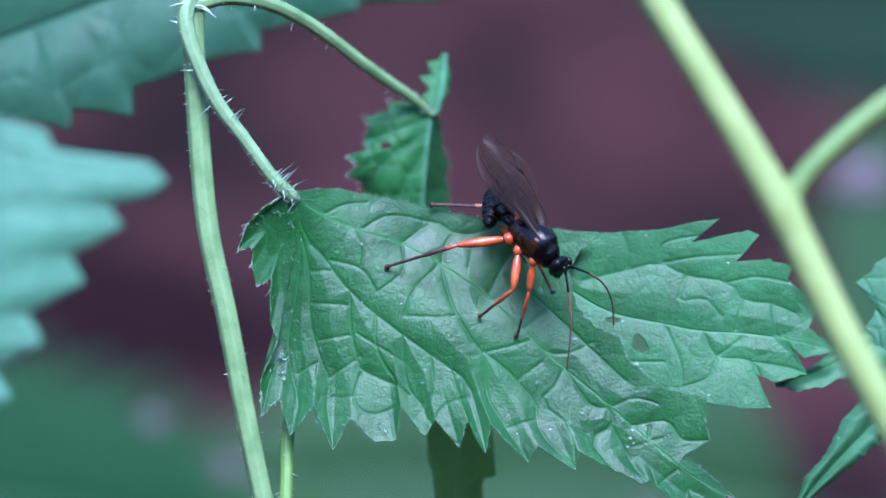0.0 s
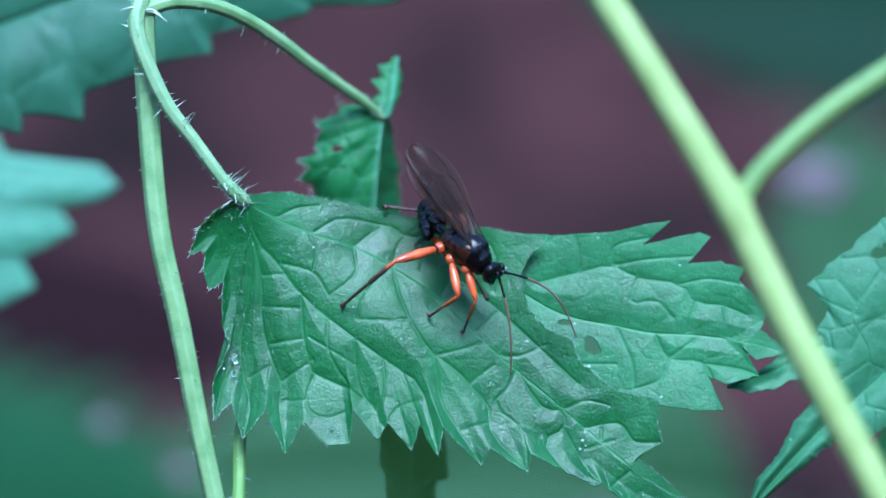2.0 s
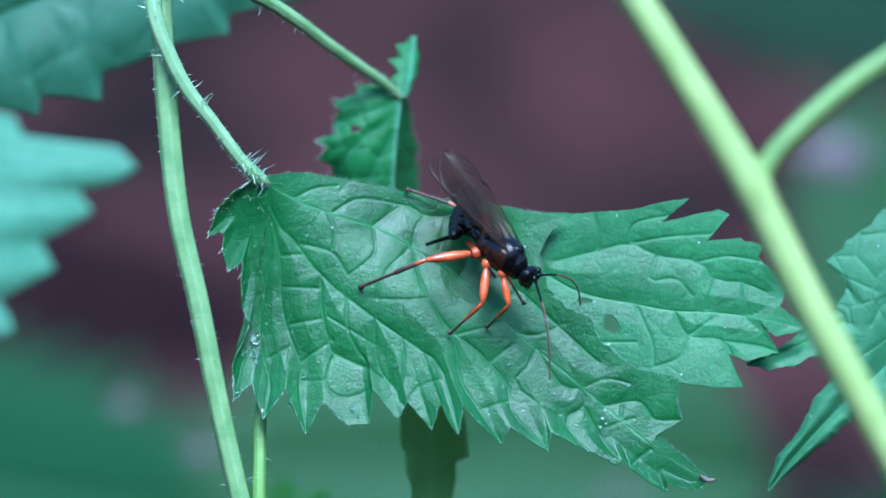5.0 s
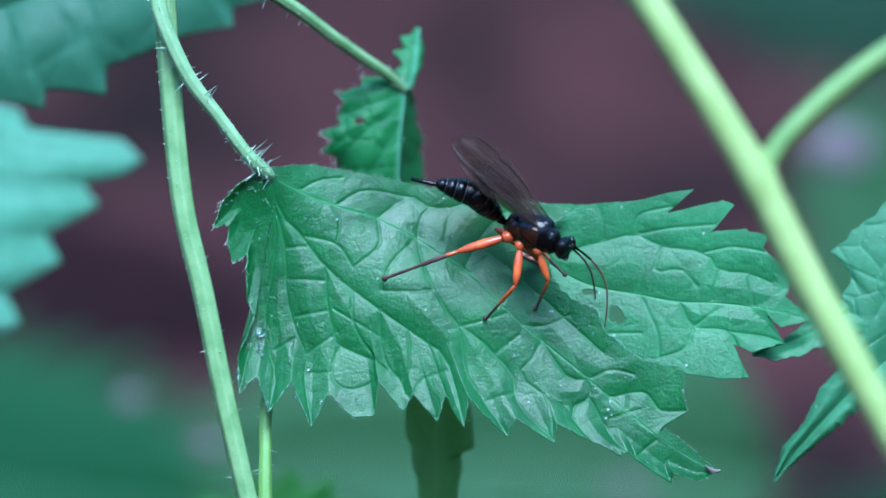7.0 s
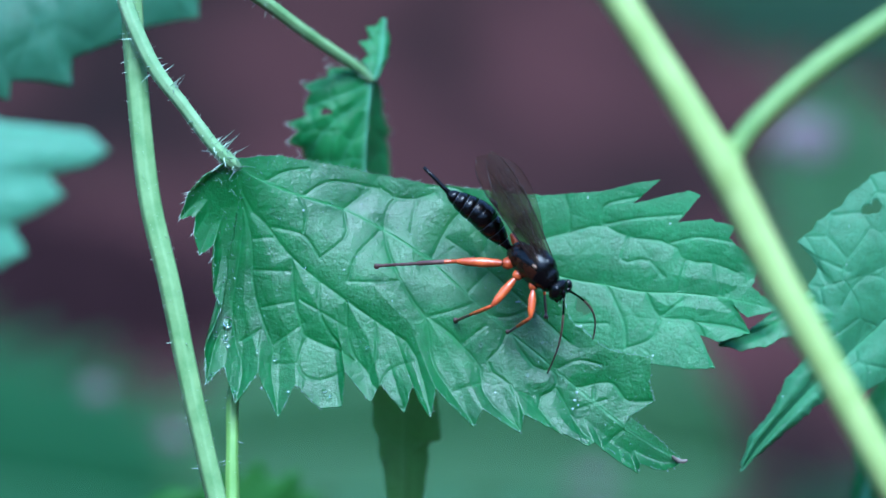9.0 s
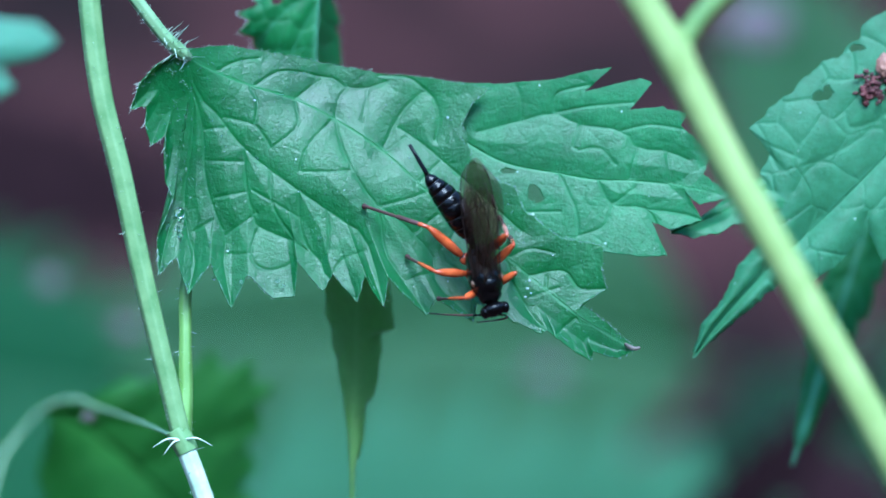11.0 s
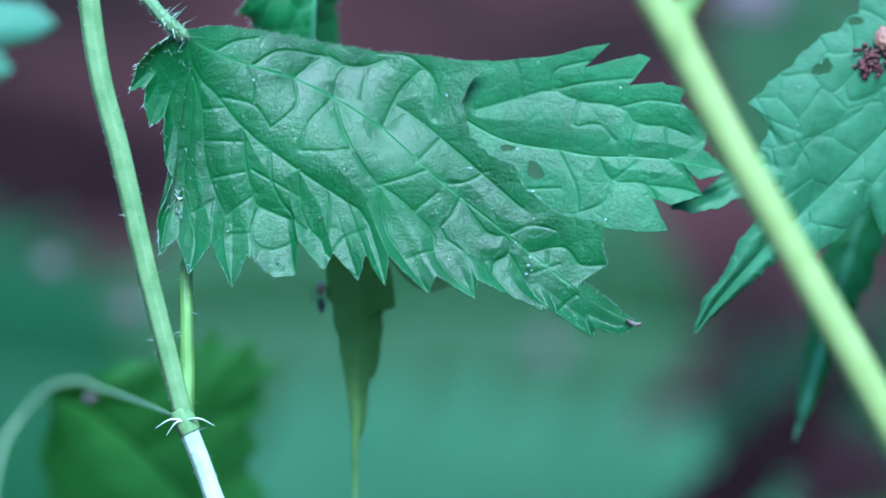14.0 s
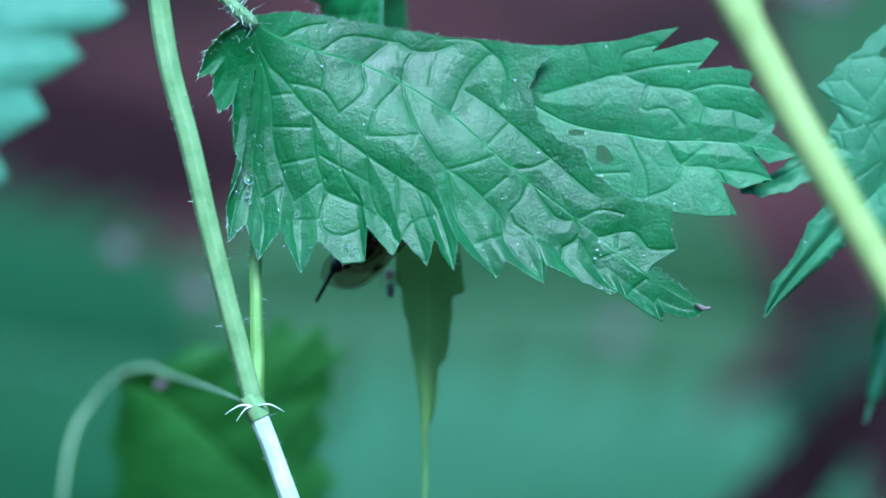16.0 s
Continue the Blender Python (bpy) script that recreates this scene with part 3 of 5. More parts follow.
BIG_SHEET += [(421, 443, 36), (455, 508, 32), (481, 575, 24), (463, 735, -2), (589, 794, -22), (660, 775, -8), (702, 781, -8), (812, 789, -24), (936, 818, -24), (1018, 830, -22), (1141, 853, -16), (1226, 902, -10),
              (811, 556, 12), (900, 612, 8), (560, 600, 10), (650, 600, 6), (740, 640, 0), (860, 680, -4), (960, 730, -6), (530, 690, 4), (610, 700, 0)]
big_leaf, big_grids = blade("leaf", MID, [(LOW, LOW_START, [0] * 36, 1.0, 0, 0.36, 15), (UP, UP_START, [0] * 22, 1.0, 0)], LEAF, nettle,
                            "glossy wet dark green toothed nettle leaf with impressed veins", LOWER_VEINS + TIP_VEINS + UPPER_VEINS, cell=62, seed=4, across=170, per_tooth=20, thick=1.5, relief=(8.0, 1.6), sheet=BIG_SHEET, fold=0.3, crease=1.5,
                            rungs=LOW_RUNGS + TOP_RUNGS + SIDE_RUNGS)
edge_fuzz(big_grids, big_leaf, 620, 11, 3, 7, 0.35)
edge_fuzz(big_grids, big_leaf, 110, 17, 4, 9, 1.0, (0.05, 0.7), 0.4)
edge_fuzz(big_grids[:1], big_leaf, 80, 13, 8, 18, 0.75, (0.02, 0.3), 0.6)
stalk("withered_tip", [(1286, 878, -10), (1300, 887, -10), (1313, 886, -10)], [2.5, 4.6, 2.4], WITHERED, nettle, "withered greyish-brown leaf tip", sides=10)
FACE = np.concatenate([g.reshape(-1, 3) for g in big_grids])


def on_leaf(u, v):
    """Depth of the large leaf's face at (u, v)."""
    k = np.argmin((FACE[:, 0] - u) ** 2 + (FACE[:, 1] - v) ** 2)
    return FACE[k, 2]


# torn leaf whose base lies behind the large one
RMID = [(950, 470, 104), (1066, 546, 86), (1175, 573, 64), (1245, 586, 54), (1315, 590, 48), (1395, 601, 48), (1478, 620, 60)]
TORN_SHEET = [(950, 470, 84), (1066, 546, 64), (1175, 573, 54), (1315, 590, 46), (1478, 620, 56), (950, 404, 94), (1056, 412, 86), (1171, 406, 80), (1272, 388, 76), (1344, 416, 70), (1405, 472, 64),
              (1447, 545, 60), (950, 540, 70), (1060, 640, 48), (1150, 712, 36), (1251, 714, 26), (1365, 722, 18), (1430, 661, 40)]
blade("leaf", RMID, [([(950, 404, 170), (1056, 412, 150), (1171, 406, 128), (1232, 392, 118), (1272, 388, 112), (1223, 429, 104), (1321, 408, 94), (1344, 416, 88), (1303, 463, 82), (1360, 459, 76), (1405, 472, 70), (1394, 493, 66), (1447, 545, 62), (1432, 580, 58), (1478, 616, 60)],
                      [0.0, 0.03, 0.08, 0.12, 0.15, 0.17, 0.24, 0.27, 0.33, 0.42, 0.5, 0.56, 0.75, 0.85, 1.0], [0] * 14, 1.0, 0),
                     ([(950, 540, 100), (1060, 640, 80), (1150, 712, 56), (1212, 708, 46), (1251, 714, 38), (1311, 723, 32), (1365, 722, 28), (1338, 660, 40), (1372, 676, 40), (1430, 661, 44), (1400, 613, 48), (1425, 633, 50), (1478, 622, 60)],
                      [0.0, 0.1, 0.2, 0.28, 0.36, 0.45, 0.52, 0.54, 0.62, 0.76, 0.84, 0.92, 1.0], [0] * 12, 1.0, 0)],
      LEAF_TORN, nettle, "torn green nettle leaf with a ragged hole",
      [[(1033, 495), (1109, 477), (1169, 465), (1209, 486), (1288, 499), (1315, 530), (1367, 537), (1407, 554)], [(1245, 586), (1269, 629), (1333, 641), (1361, 717)], [(1334, 639), (1393, 648), (1428, 660)]],
      cell=70, seed=9, holes=[(1130, 606, 12, 14), (1138, 616, 9, 9), (1083, 566, 13, 5)], across=130, per_tooth=34, relief=(8.0, 2.0), sheet=TORN_SHEET, fold=1.0, crease=1.5,
      rungs=[[(1169, 465), (1175, 430), (1236, 417)], [(1175, 573), (1203, 636), (1207, 681)], [(1269, 631), (1252, 668), (1207, 684)], [(1214, 486), (1202, 531), (1247, 528), (1276, 559)], [(1367, 537), (1375, 593)],
             [(1169, 465), (1230, 455), (1310, 450)], [(1288, 499), (1340, 490), (1400, 500)], [(1315, 530), (1300, 585)], [(1109, 477), (1110, 440), (1100, 412)], [(1269, 629), (1310, 600)], [(1120, 640), (1175, 640)]])
tip_leaf, tip_grids = blade("leaf", [(1560, 600, 110), (1450, 655, 95), (1372, 682, 80)],
      [([(1560, 560, 130), (1505, 606, 116), (1464, 624, 110), (1428, 650, 102), (1383, 672, 88), (1372, 682, 80)], [0, 0.3, 0.5, 0.7, 0.9, 1], [4, 6, 4, 3, 2], 1.2, 5),
       ([(1600, 640, 100), (1503, 665, 84), (1462, 682, 76), (1412, 695, 74), (1372, 684, 80)], [0, 0.3, 0.5, 0.8, 1], [3, 4, 3, 2], 1.2, 5)], LEAF_TORN, nettle, "narrow green leaf tip with pale marks", cell=40, seed=12)

# young curled leaf on its arching petiole
stalk("petiole", [(340, 14, 6), (400, -4, 10), (480, 8, 52), (560, 50, 110), (650, 118, 190), (735, 178, 270), (764, 204, 294)], [13, 13, 12.5, 12, 11, 9.5, 6], STEM_MAIN, nettle, "arching green petiole", hairs=8, seed=31, fuzz=200)
ymid = [(764, 200, 296), (756, 280, 284), (750, 360, 294), (745, 470, 320)]
young, young_grids = blade("leaf", ymid, [([(740, 186, 310), (690, 174, 296), (642, 206, 286), (640, 250, 280), (612, 278, 280), (615, 314, 286), (640, 345, 300), (660, 470, 330)], [0, 0.03, 0.1, 0.2, 0.3, 0.42, 0.6, 1], [-6, 14, 12, 22, 20, 12, 8], 1.4, 18),
                       ([(768, 195, 306), (784, 240, 410), (797, 290, 460), (796, 340, 460), (796, 460, 460)], [0, 0.2, 0.4, 0.6, 1], [0, 5, 4, 4], 1.2, -6)],
      LEAF_YOUNG, nettle, "young bright green curled leaf", [[(758, 215), (690, 235), (645, 250)], [(758, 235), (690, 285), (640, 340)], [(756, 270), (715, 340), (700, 400)], [(740, 200), (690, 190), (650, 205)]],
      cell=44, seed=14, holes=[(681, 257, 11, 6)], relief=(10, 4), across=44)
edge_fuzz(young_grids, young, 120, 12, 3, 8, 0.1)
blade("leaf", [(768, 205, 302), (782, 165, 312), (790, 96, 330)], [([(764, 198, 304), (744, 168, 312), (760, 160, 314), (740, 136, 320), (760, 130, 322), (752, 106, 328), (772, 108, 328), (782, 92, 332)], [0, 0.25, 0.32, 0.5, 0.56, 0.75, 0.8, 1], [0] * 7, 1.2, 6),
      ([(776, 200, 308), (797, 160, 330), (800, 130, 338), (794, 94, 334)], [0, 0.4, 0.7, 1], [2, 3, 3], 1.2, 0)], LEAF_YOUNG, nettle, "upturned lobe of a young leaf", cell=36, seed=15, per_tooth=14, across=26)

# hanging leaf, lit from behind, on a thin petiole rising from the node
stalk("petiole", [(498, 1022, 8), (505, 940, 20), (507, 850, 30), (514, 740, 60), (560, 640, 120)], [16, 13, 11, 11, 10], STEM_SHADE, nettle, "upright green petiole", hairs=4, seed=33, fuzz=60)
blade("leaf", [(815, 660, 310), (810, 850, 270), (804, 1000, 265), (797, 1120, 265), (792, 1238, 270)],
      [([(758, 660, 300), (748, 759, 290), (756, 820, 284), (768, 880, 280), (776, 941, 276), (788, 1022, 274), (791, 1123, 272), (791, 1238, 270)], [0, 0.16, 0.26, 0.36, 0.46, 0.6, 0.78, 1], [3, 8, 8, 6, 4, 2, 1], 1.2, 5, 0.2),
       ([(850, 660, 320), (873, 774, 312), (878, 840, 306), (856, 846, 304), (851, 924, 296), (841, 958, 290), (827, 962, 288), (823, 1023, 284), (812, 1064, 282), (803, 1068, 280), (800, 1150, 274), (793, 1238, 270)], [0, 0.16, 0.27, 0.29, 0.42, 0.5, 0.51, 0.6, 0.68, 0.69, 0.84, 1], [0] * 11, 1.2, 5, 0.08)],
      LEAF_BACK, nettle, "hanging narrow olive-green leaf lit from behind", cell=60, seed=17, per_tooth=14, across=30, relief=(4, 2))

# drooping lower leaf with its whitish arching stalk
stalk("petiole", [(494, 1030, 10), (428, 998, 400), (349, 968, 800), (309, 953, 950), (259, 966, 1050), (212, 1010, 1100), (174, 1069, 1100), (150, 1180, 1100), (130, 1400, 1150)], [3, 3, 3.4, 3.8, 4, 4, 4, 4, 4], STEM_PALE, nettle, "whitish arching stalk")
blade("leaf", [(262, 968, 1060), (360, 1030, 1110), (450, 1120, 1130), (540, 1240, 1150), (600, 1400, 1180)],
      [([(262, 966, 1060), (330, 948, 1090), (401, 912, 1110), (440, 930, 1110), (494, 886, 1110), (512, 916, 1110), (558, 872, 1110), (576, 908, 1110), (628, 890, 1110), (622, 930, 1110), (672, 938, 1120)],
        [0, 0.05, 0.1, 0.15, 0.2, 0.25, 0.3, 0.34, 0.4, 0.43, 0.48], [0] * 10, 1.3, 20),
       ([(672, 938, 1120), (634, 972, 1120), (640, 1016, 1130), (604, 1030, 1130), (630, 1080, 1140), (598, 1110, 1150), (640, 1170, 1150), (606, 1200, 1160), (640, 1270, 1170), (600, 1400, 1180)],
        [0.48, 0.52, 0.57, 0.61, 0.67, 0.71, 0.78, 0.82, 0.9, 1], [0] * 9, 1.3, 20),
       ([(262, 972, 1060), (236, 1090, 1120), (230, 1250, 1200), (300, 1400, 1240), (420, 1500, 1240), (600, 1405, 1180)], [0, 0.15, 0.35, 0.6, 0.8, 1], [20, 30, 40, 40, 20], 1.3, 30)],
      LEAF_LIT, nettle, "dark green drooping lower leaf", [[(330, 1005), (430, 990), (556, 880)], [(420, 1085), (530, 1040), (630, 1010)], [(300, 990), (360, 960), (400, 915)], [(500, 1180), (570, 1130), (628, 1080)]],
      cell=120, seed=19, per_tooth=12, across=30, relief=(10, 5))

# ---- neighbouring nettle in front, with its branch ----
front = thing("nettle_stalk", (0.075, 0.28, FLOOR), "bright green nettle stem standing in front, out of focus", "plant")
stalk("stem", [(1010, -280, -720), (1140, -40, -730), (1262, 160, -740), (1385, 370, -740), (1470, 545, -740), (1600, 790, -740), (1760, 1095, -740), (1900, 1400, -720), (2050, 2400, -550)], [23, 24, 24, 27, 26, 26, 27, 28, 29], STEM, front, "thick smooth bright green stem")
stalk("branch", [(1392, 362, -740), (1440, 292, -735), (1568, 182, -720), (1760, 60, -710)], [17, 16, 17, 17], STEM_MID, front, "side branch of the stem")
stalk("node", [(1368, 330, -742), (1386, 368, -742), (1404, 408, -742)], [26, 29, 26], STEM, front)

rooted((2050, 2400, -550), 29, STEM, front)

# ---- right-hand nettle leaf with a dry seed cluster ----
right = thing("nettle_plant", (0.12, 0.33, FLOOR), "green nettle with a speckled pointed leaf", "plant")
stalk("stem", [(2080, 100, 120), (2090, 900, 120), (2120, 2600, 200)], [22, 24, 26], STEM, right)
rooted((2120, 2600, 200), 26, STEM, right)
RIGHT_SHEET = [(2060, 330, 130), (1774, 540, 114), (1602, 701, 106), (1408, 905, 96), (1810, 250, 138), (1607, 418, 128), (1514, 503, 118), (1541, 690, 106), (1423, 847, 98),
               (1960, 640, 124), (1772, 722, 108), (1661, 753, 102), (1565, 776, 100), (1447, 874, 96)]
rleaf, rgrids = blade("leaf", [(2060, 330, 130), (1900, 430, 124), (1774, 540, 114), (1673, 637, 106), (1602, 701, 102), (1530, 765, 100), (1450, 850, 98), (1408, 905, 96)],
      [([(1960, 200, 160), (1810, 250, 150), (1720, 320, 146), (1680, 372, 140), (1647, 384, 138), (1607, 418, 134), (1550, 467, 126), (1514, 503, 118), (1548, 548, 116), (1532, 580, 112), (1541, 690, 106), (1490, 743, 102), (1459, 803, 100), (1423, 847, 98), (1408, 892, 97), (1408, 906, 96)],
        [0.03, 0.1, 0.18, 0.24, 0.27, 0.32, 0.37, 0.41, 0.46, 0.5, 0.6, 0.68, 0.77, 0.87, 0.95, 1], [20, 16, 10, 5, 5, 5, 4, 2, 2, 2, 2, 2, 2, 2, 1], 1.3, 14, 0.3),
       ([(2090, 600, 150), (1960, 640, 142), (1850, 690, 134), (1772, 722, 126), (1747, 746, 122), (1724, 690, 118), (1661, 753, 112), (1621, 778, 108), (1565, 776, 104), (1509, 824, 101), (1447, 874, 98), (1410, 907, 96)],
        [0.03, 0.12, 0.2, 0.28, 0.33, 0.36, 0.5, 0.58, 0.68, 0.8, 0.9, 1], [30, 24, 16, 0, 0, 2, 2, 3, 2, 2, 1], 1.3, 12, 0.3)],
      leaf_material("speckled_leaf", (0.044, 0.135, 0.058), (0.063, 0.183, 0.084), (0.088, 0.232, 0.116), (0.09, 0.235, 0.115), rough=0.42, speck_glint=0.05), right,
      "matt green pointed nettle leaf with pale specks",
      [[(1593, 615), (1624, 571), (1705, 528), (1775, 469), (1900, 400)], [(1602, 701), (1640, 660)], [(1723, 664), (1773, 610), (1860, 560)], [(1604, 556), (1534, 524)], [(1686, 472), (1696, 503), (1746, 489), (1800, 440)]],
      cell=74, seed=23, across=90, per_tooth=22, sheet=RIGHT_SHEET, fold=0.35, crease=1.4, holes=[(1644, 446, 17, 9), (1655, 440, 9, 12), (1708, 362, 14, 7)], relief=(5.5, 2))
stalk("petiole", [(2075, 250, 120), (2070, 300, 126), (2050, 336, 130)], [14, 13, 12], STEM, right)
simple_leaf("leaf", [(1760, 560, 560), (1680, 800, 540), (1580, 1104, 520)], 62, 9, LEAF_YOUNG, right, (20, 30), "drooping narrow leaf behind", seed=27, notch=0.1)


def build_petals():
    """Pinkish fallen petals lying far behind."""
    for k, (u, v, d, r) in enumerate([(1536, 318, 4700, 46), (268, 745, 3400, 20), (404, 830, 3400, 20), (1146, 925, 6200, 24), (332, 985, 800, 9)]):
        bm = bmesh.new()
        bmesh.ops.create_icosphere(bm, subdivisions=3, radius=1)
        c = np.array([w.co for w in bm.verts])
        f = [[w.index for w in p.verts] for p in bm.faces]
        bm.free()
        c = c * (1 + 0.3 * np.array([noise.noise(Vector(w * 1.6) + Vector((k * 3.0, 0, 0))) for w in c]))[:, None]
        ob = mesh_object("petal", grid_world(np.array([u, v, d]) + c * np.array([r * 1.4, r * 0.8, r * 0.4])), f, PETAL, origin=spot(u, v, d))
        tagged(ob, "pale pinkish fallen petal caught on a blurred leaf", "petal", "fallen petals")


build_petals()


FLY_PINK = plain_material("fly_thorax", (0.2, 0.12, 0.1), (0.34, 0.22, 0.17), 2000, 0.5)
FLY_GREY = plain_material("fly_abdomen", (0.03, 0.045, 0.04), (0.07, 0.09, 0.08), 2000, 0.4)


def build_fly():
    """A tiny fly that sits behind the hanging leaf and then walks to its edge."""
    ob = new("small_fly")
    ob.empty_display_size = 0.002
    tagged(ob, "tiny fly with pinkish thorax and dark abdomen on the hanging leaf", "insect")
    for name, y, ru, rv, mat in (("thorax", -16, 8, 12, FLY_PINK), ("abdomen", 14, 7, 15, FLY_GREY)):
        bm = bmesh.new()
        bmesh.ops.create_icosphere(bm, subdivisions=3, radius=1)
        c = np.array([w.co for w in bm.verts])
        f = [[w.index for w in p.verts] for p in bm.faces]
        bm.free()
        c = (c * np.array([ru, rv, 8]) + np.array([0, y, 0])) * np.array([1, -1, 1]) * UNIT
        body = bpy.data.meshes.new(name)
        body.from_pydata([tuple(w) for w in c], [], f)
        body.materials.append(mat)
        for p in body.polygons:
            p.use_smooth = True
        piece = new(name, body)
        piece.parent = ob
    for k in (-14, -4, 6):
        for sgn in (-1, 1):
            v, q = rod([(sgn * 0.25, -k * UNIT / 0.001, 0), (sgn * 0.7, -k * UNIT / 0.001 + 0.15, 0.15), (sgn * 0.95, -k * UNIT / 0.001 - 0.2, 0.45)], [0.06, 0.05, 0.03], 5)
            bug_part("leg", v, q, [DEAD_AND_SHADE], ob)
    return ob


def fly_rows():
    return [(t, Matrix.Translation(spot(u, v, d)) @ SITE.to_3x3().to_4x4()) for t, u, v, d in
            ((0, 790, 858, 292), (8, 791, 858, 292), (11, 786, 844, 290), (11.8, 775, 836, 288), (12.6, 752, 822, 284), (13.2, 746, 820, 284), (16, 746, 820, 284))]


def build_seeds():
    rng = np.random.default_rng(6)
    ob = thing("seed_cluster", spot(1734, 436, 92), "dry reddish-brown clump of seed husks caught on a leaf", "seeds")
    bm = bmesh.new()
    bmesh.ops.create_icosphere(bm, subdivisions=2, radius=1)
    base_v = np.array([v.co for v in bm.verts])
    base_f = [[v.index for v in f.verts] for f in bm.faces]
    bm.free()
    for k in range(110):
        c = np.array([1734 + rng.normal(0, 12), 436 + rng.normal(0, 13), 108 + rng.normal(0, 6)])
        r = rng.uniform(2.2, 6) * UNIT
        v = base_v * (1 + 0.7 * np.array([noise.noise(Vector(b * 2.6) + Vector((k, 0, 0))) for b in base_v]))[:, None]
        v = v * r * np.array([1, rng.uniform(0.5, 1), rng.uniform(0.5, 1)]) + grid_world([c])[0]
        mesh_object("husk", v, base_f, SEED, ob)
    bm = bmesh.new()
    bmesh.ops.create_icosphere(bm, subdivisions=4, radius=1)
    c = np.array([v.co for v in bm.verts])
    f = [[v.index for v in p.verts] for p in bm.faces]
    bm.free()
    c = c * (1 + 0.22 * np.array([noise.noise(Vector(w * 2.4)) for w in c]))[:, None]
    bud = mesh_object("dry_bud", grid_world(np.array([1760, 394, 104]) + c * np.array([17, 21, 13])), f, BUD, origin=spot(1760, 394, 104))
    tagged(bud, "pale pinkish dry bud beside a clump of seed husks", "bud")


build_seeds()

# ---- blurred leaves round the stem ----
upper = thing("nettle_plant", (-0.06, 0.36, FLOOR), "nettle with broad bluish-green leaves behind the stem", "plant")
stalk("stem", [(-420, -300, 420), (-430, 600, 420), (-440, 2500, 420)], [22, 24, 26], STEM, upper)
rooted((-440, 2500, 420), 26, STEM, upper)
blade("leaf", [(900, -190, 570), (560, -130, 560), (240, -20, 550), (-60, 90, 560), (-420, 200, 660)],
      [([(900, -60, 570), (780, 2, 566), (640, 6, 562), (630, 22, 560), (540, 40, 556), (464, 56, 552), (461, 90, 550), (380, 102, 546), (300, 136, 544), (236, 158, 542), (234, 206, 540), (180, 198, 540), (128, 196, 540), (124, 231, 540), (60, 216, 544), (-30, 214, 550), (-36, 250, 552), (-200, 262, 580), (-420, 205, 660)],
        [0.05, 0.17, 0.29, 0.3, 0.36, 0.42, 0.43, 0.48, 0.53, 0.58, 0.59, 0.62, 0.65, 0.66, 0.7, 0.76, 0.77, 0.88, 1], [0] * 18, 1.2, 20),
       ([(860, -300, 570), (560, -330, 570), (240, -260, 570), (-60, -160, 570), (-420, 195, 660)], [0.1, 0.3, 0.5, 0.75, 1], [40, 40, 40, 30], 1.2, 20)], LEAF_PALE, upper,
      "broad bluish-green toothed leaf, out of focus", [[(600, -135), (560, -40), (464, 60)], [(420, -80), (360, 40), (236, 170)], [(200, 0), (170, 100), (124, 215)], [(60, 50), (20, 130), (-34, 235)]],
      cell=110, seed=31, per_tooth=10, across=30, relief=(7, 4))
near = thing("nettle_leaf", spot(-200, 700, -790), "pale green toothed leaf close to the lens, out of focus", "leaf")
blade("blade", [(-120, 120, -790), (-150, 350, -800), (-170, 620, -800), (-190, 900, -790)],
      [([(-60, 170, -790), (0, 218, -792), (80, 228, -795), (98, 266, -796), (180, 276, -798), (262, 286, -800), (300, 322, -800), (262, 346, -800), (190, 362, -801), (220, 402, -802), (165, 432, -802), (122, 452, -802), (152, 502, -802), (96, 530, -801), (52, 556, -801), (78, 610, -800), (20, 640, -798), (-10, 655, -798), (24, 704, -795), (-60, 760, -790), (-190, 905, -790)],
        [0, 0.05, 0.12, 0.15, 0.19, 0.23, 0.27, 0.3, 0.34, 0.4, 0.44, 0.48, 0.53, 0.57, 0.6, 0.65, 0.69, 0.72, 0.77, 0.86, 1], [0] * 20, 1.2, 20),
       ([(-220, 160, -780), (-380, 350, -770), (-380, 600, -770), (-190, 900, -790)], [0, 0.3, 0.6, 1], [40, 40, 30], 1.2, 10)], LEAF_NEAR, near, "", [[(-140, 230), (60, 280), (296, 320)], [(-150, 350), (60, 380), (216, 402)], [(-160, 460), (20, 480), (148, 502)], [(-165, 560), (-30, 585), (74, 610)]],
      cell=130, seed=33, per_tooth=8, across=30, relief=(5, 3))
stalk("petiole", [(-120, 120, -790), (-160, 20, -780), (-260, -200, -750)], [12, 13, 14], STEM, near)
stalk("stem", [(-260, -200, -750), (-520, -330, -740), (-700, 300, -730), (-720, 2400, -480)], [14, 16, 20, 24], STEM, near)
rooted((-720, 2400, -480), 24, STEM, near)


# ---- water drops and pale marks on the wet leaf ----
def glass_material():
    m, nodes, links, bsdf = material("clear_water")
    bsdf.inputs["Base Color"].default_value = (0.95, 1, 0.97, 1)
    bsdf.inputs["Roughness"].default_value = 0.03
    bsdf.inputs["Transmission Weight"].default_value = 1.0
    bsdf.inputs["IOR"].default_value = 1.33
    return m


WATER = glass_material()
MARK = plain_material("dried_white_mark", (0.12, 0.24, 0.16), (0.34, 0.42, 0.36), 1200, 0.6)


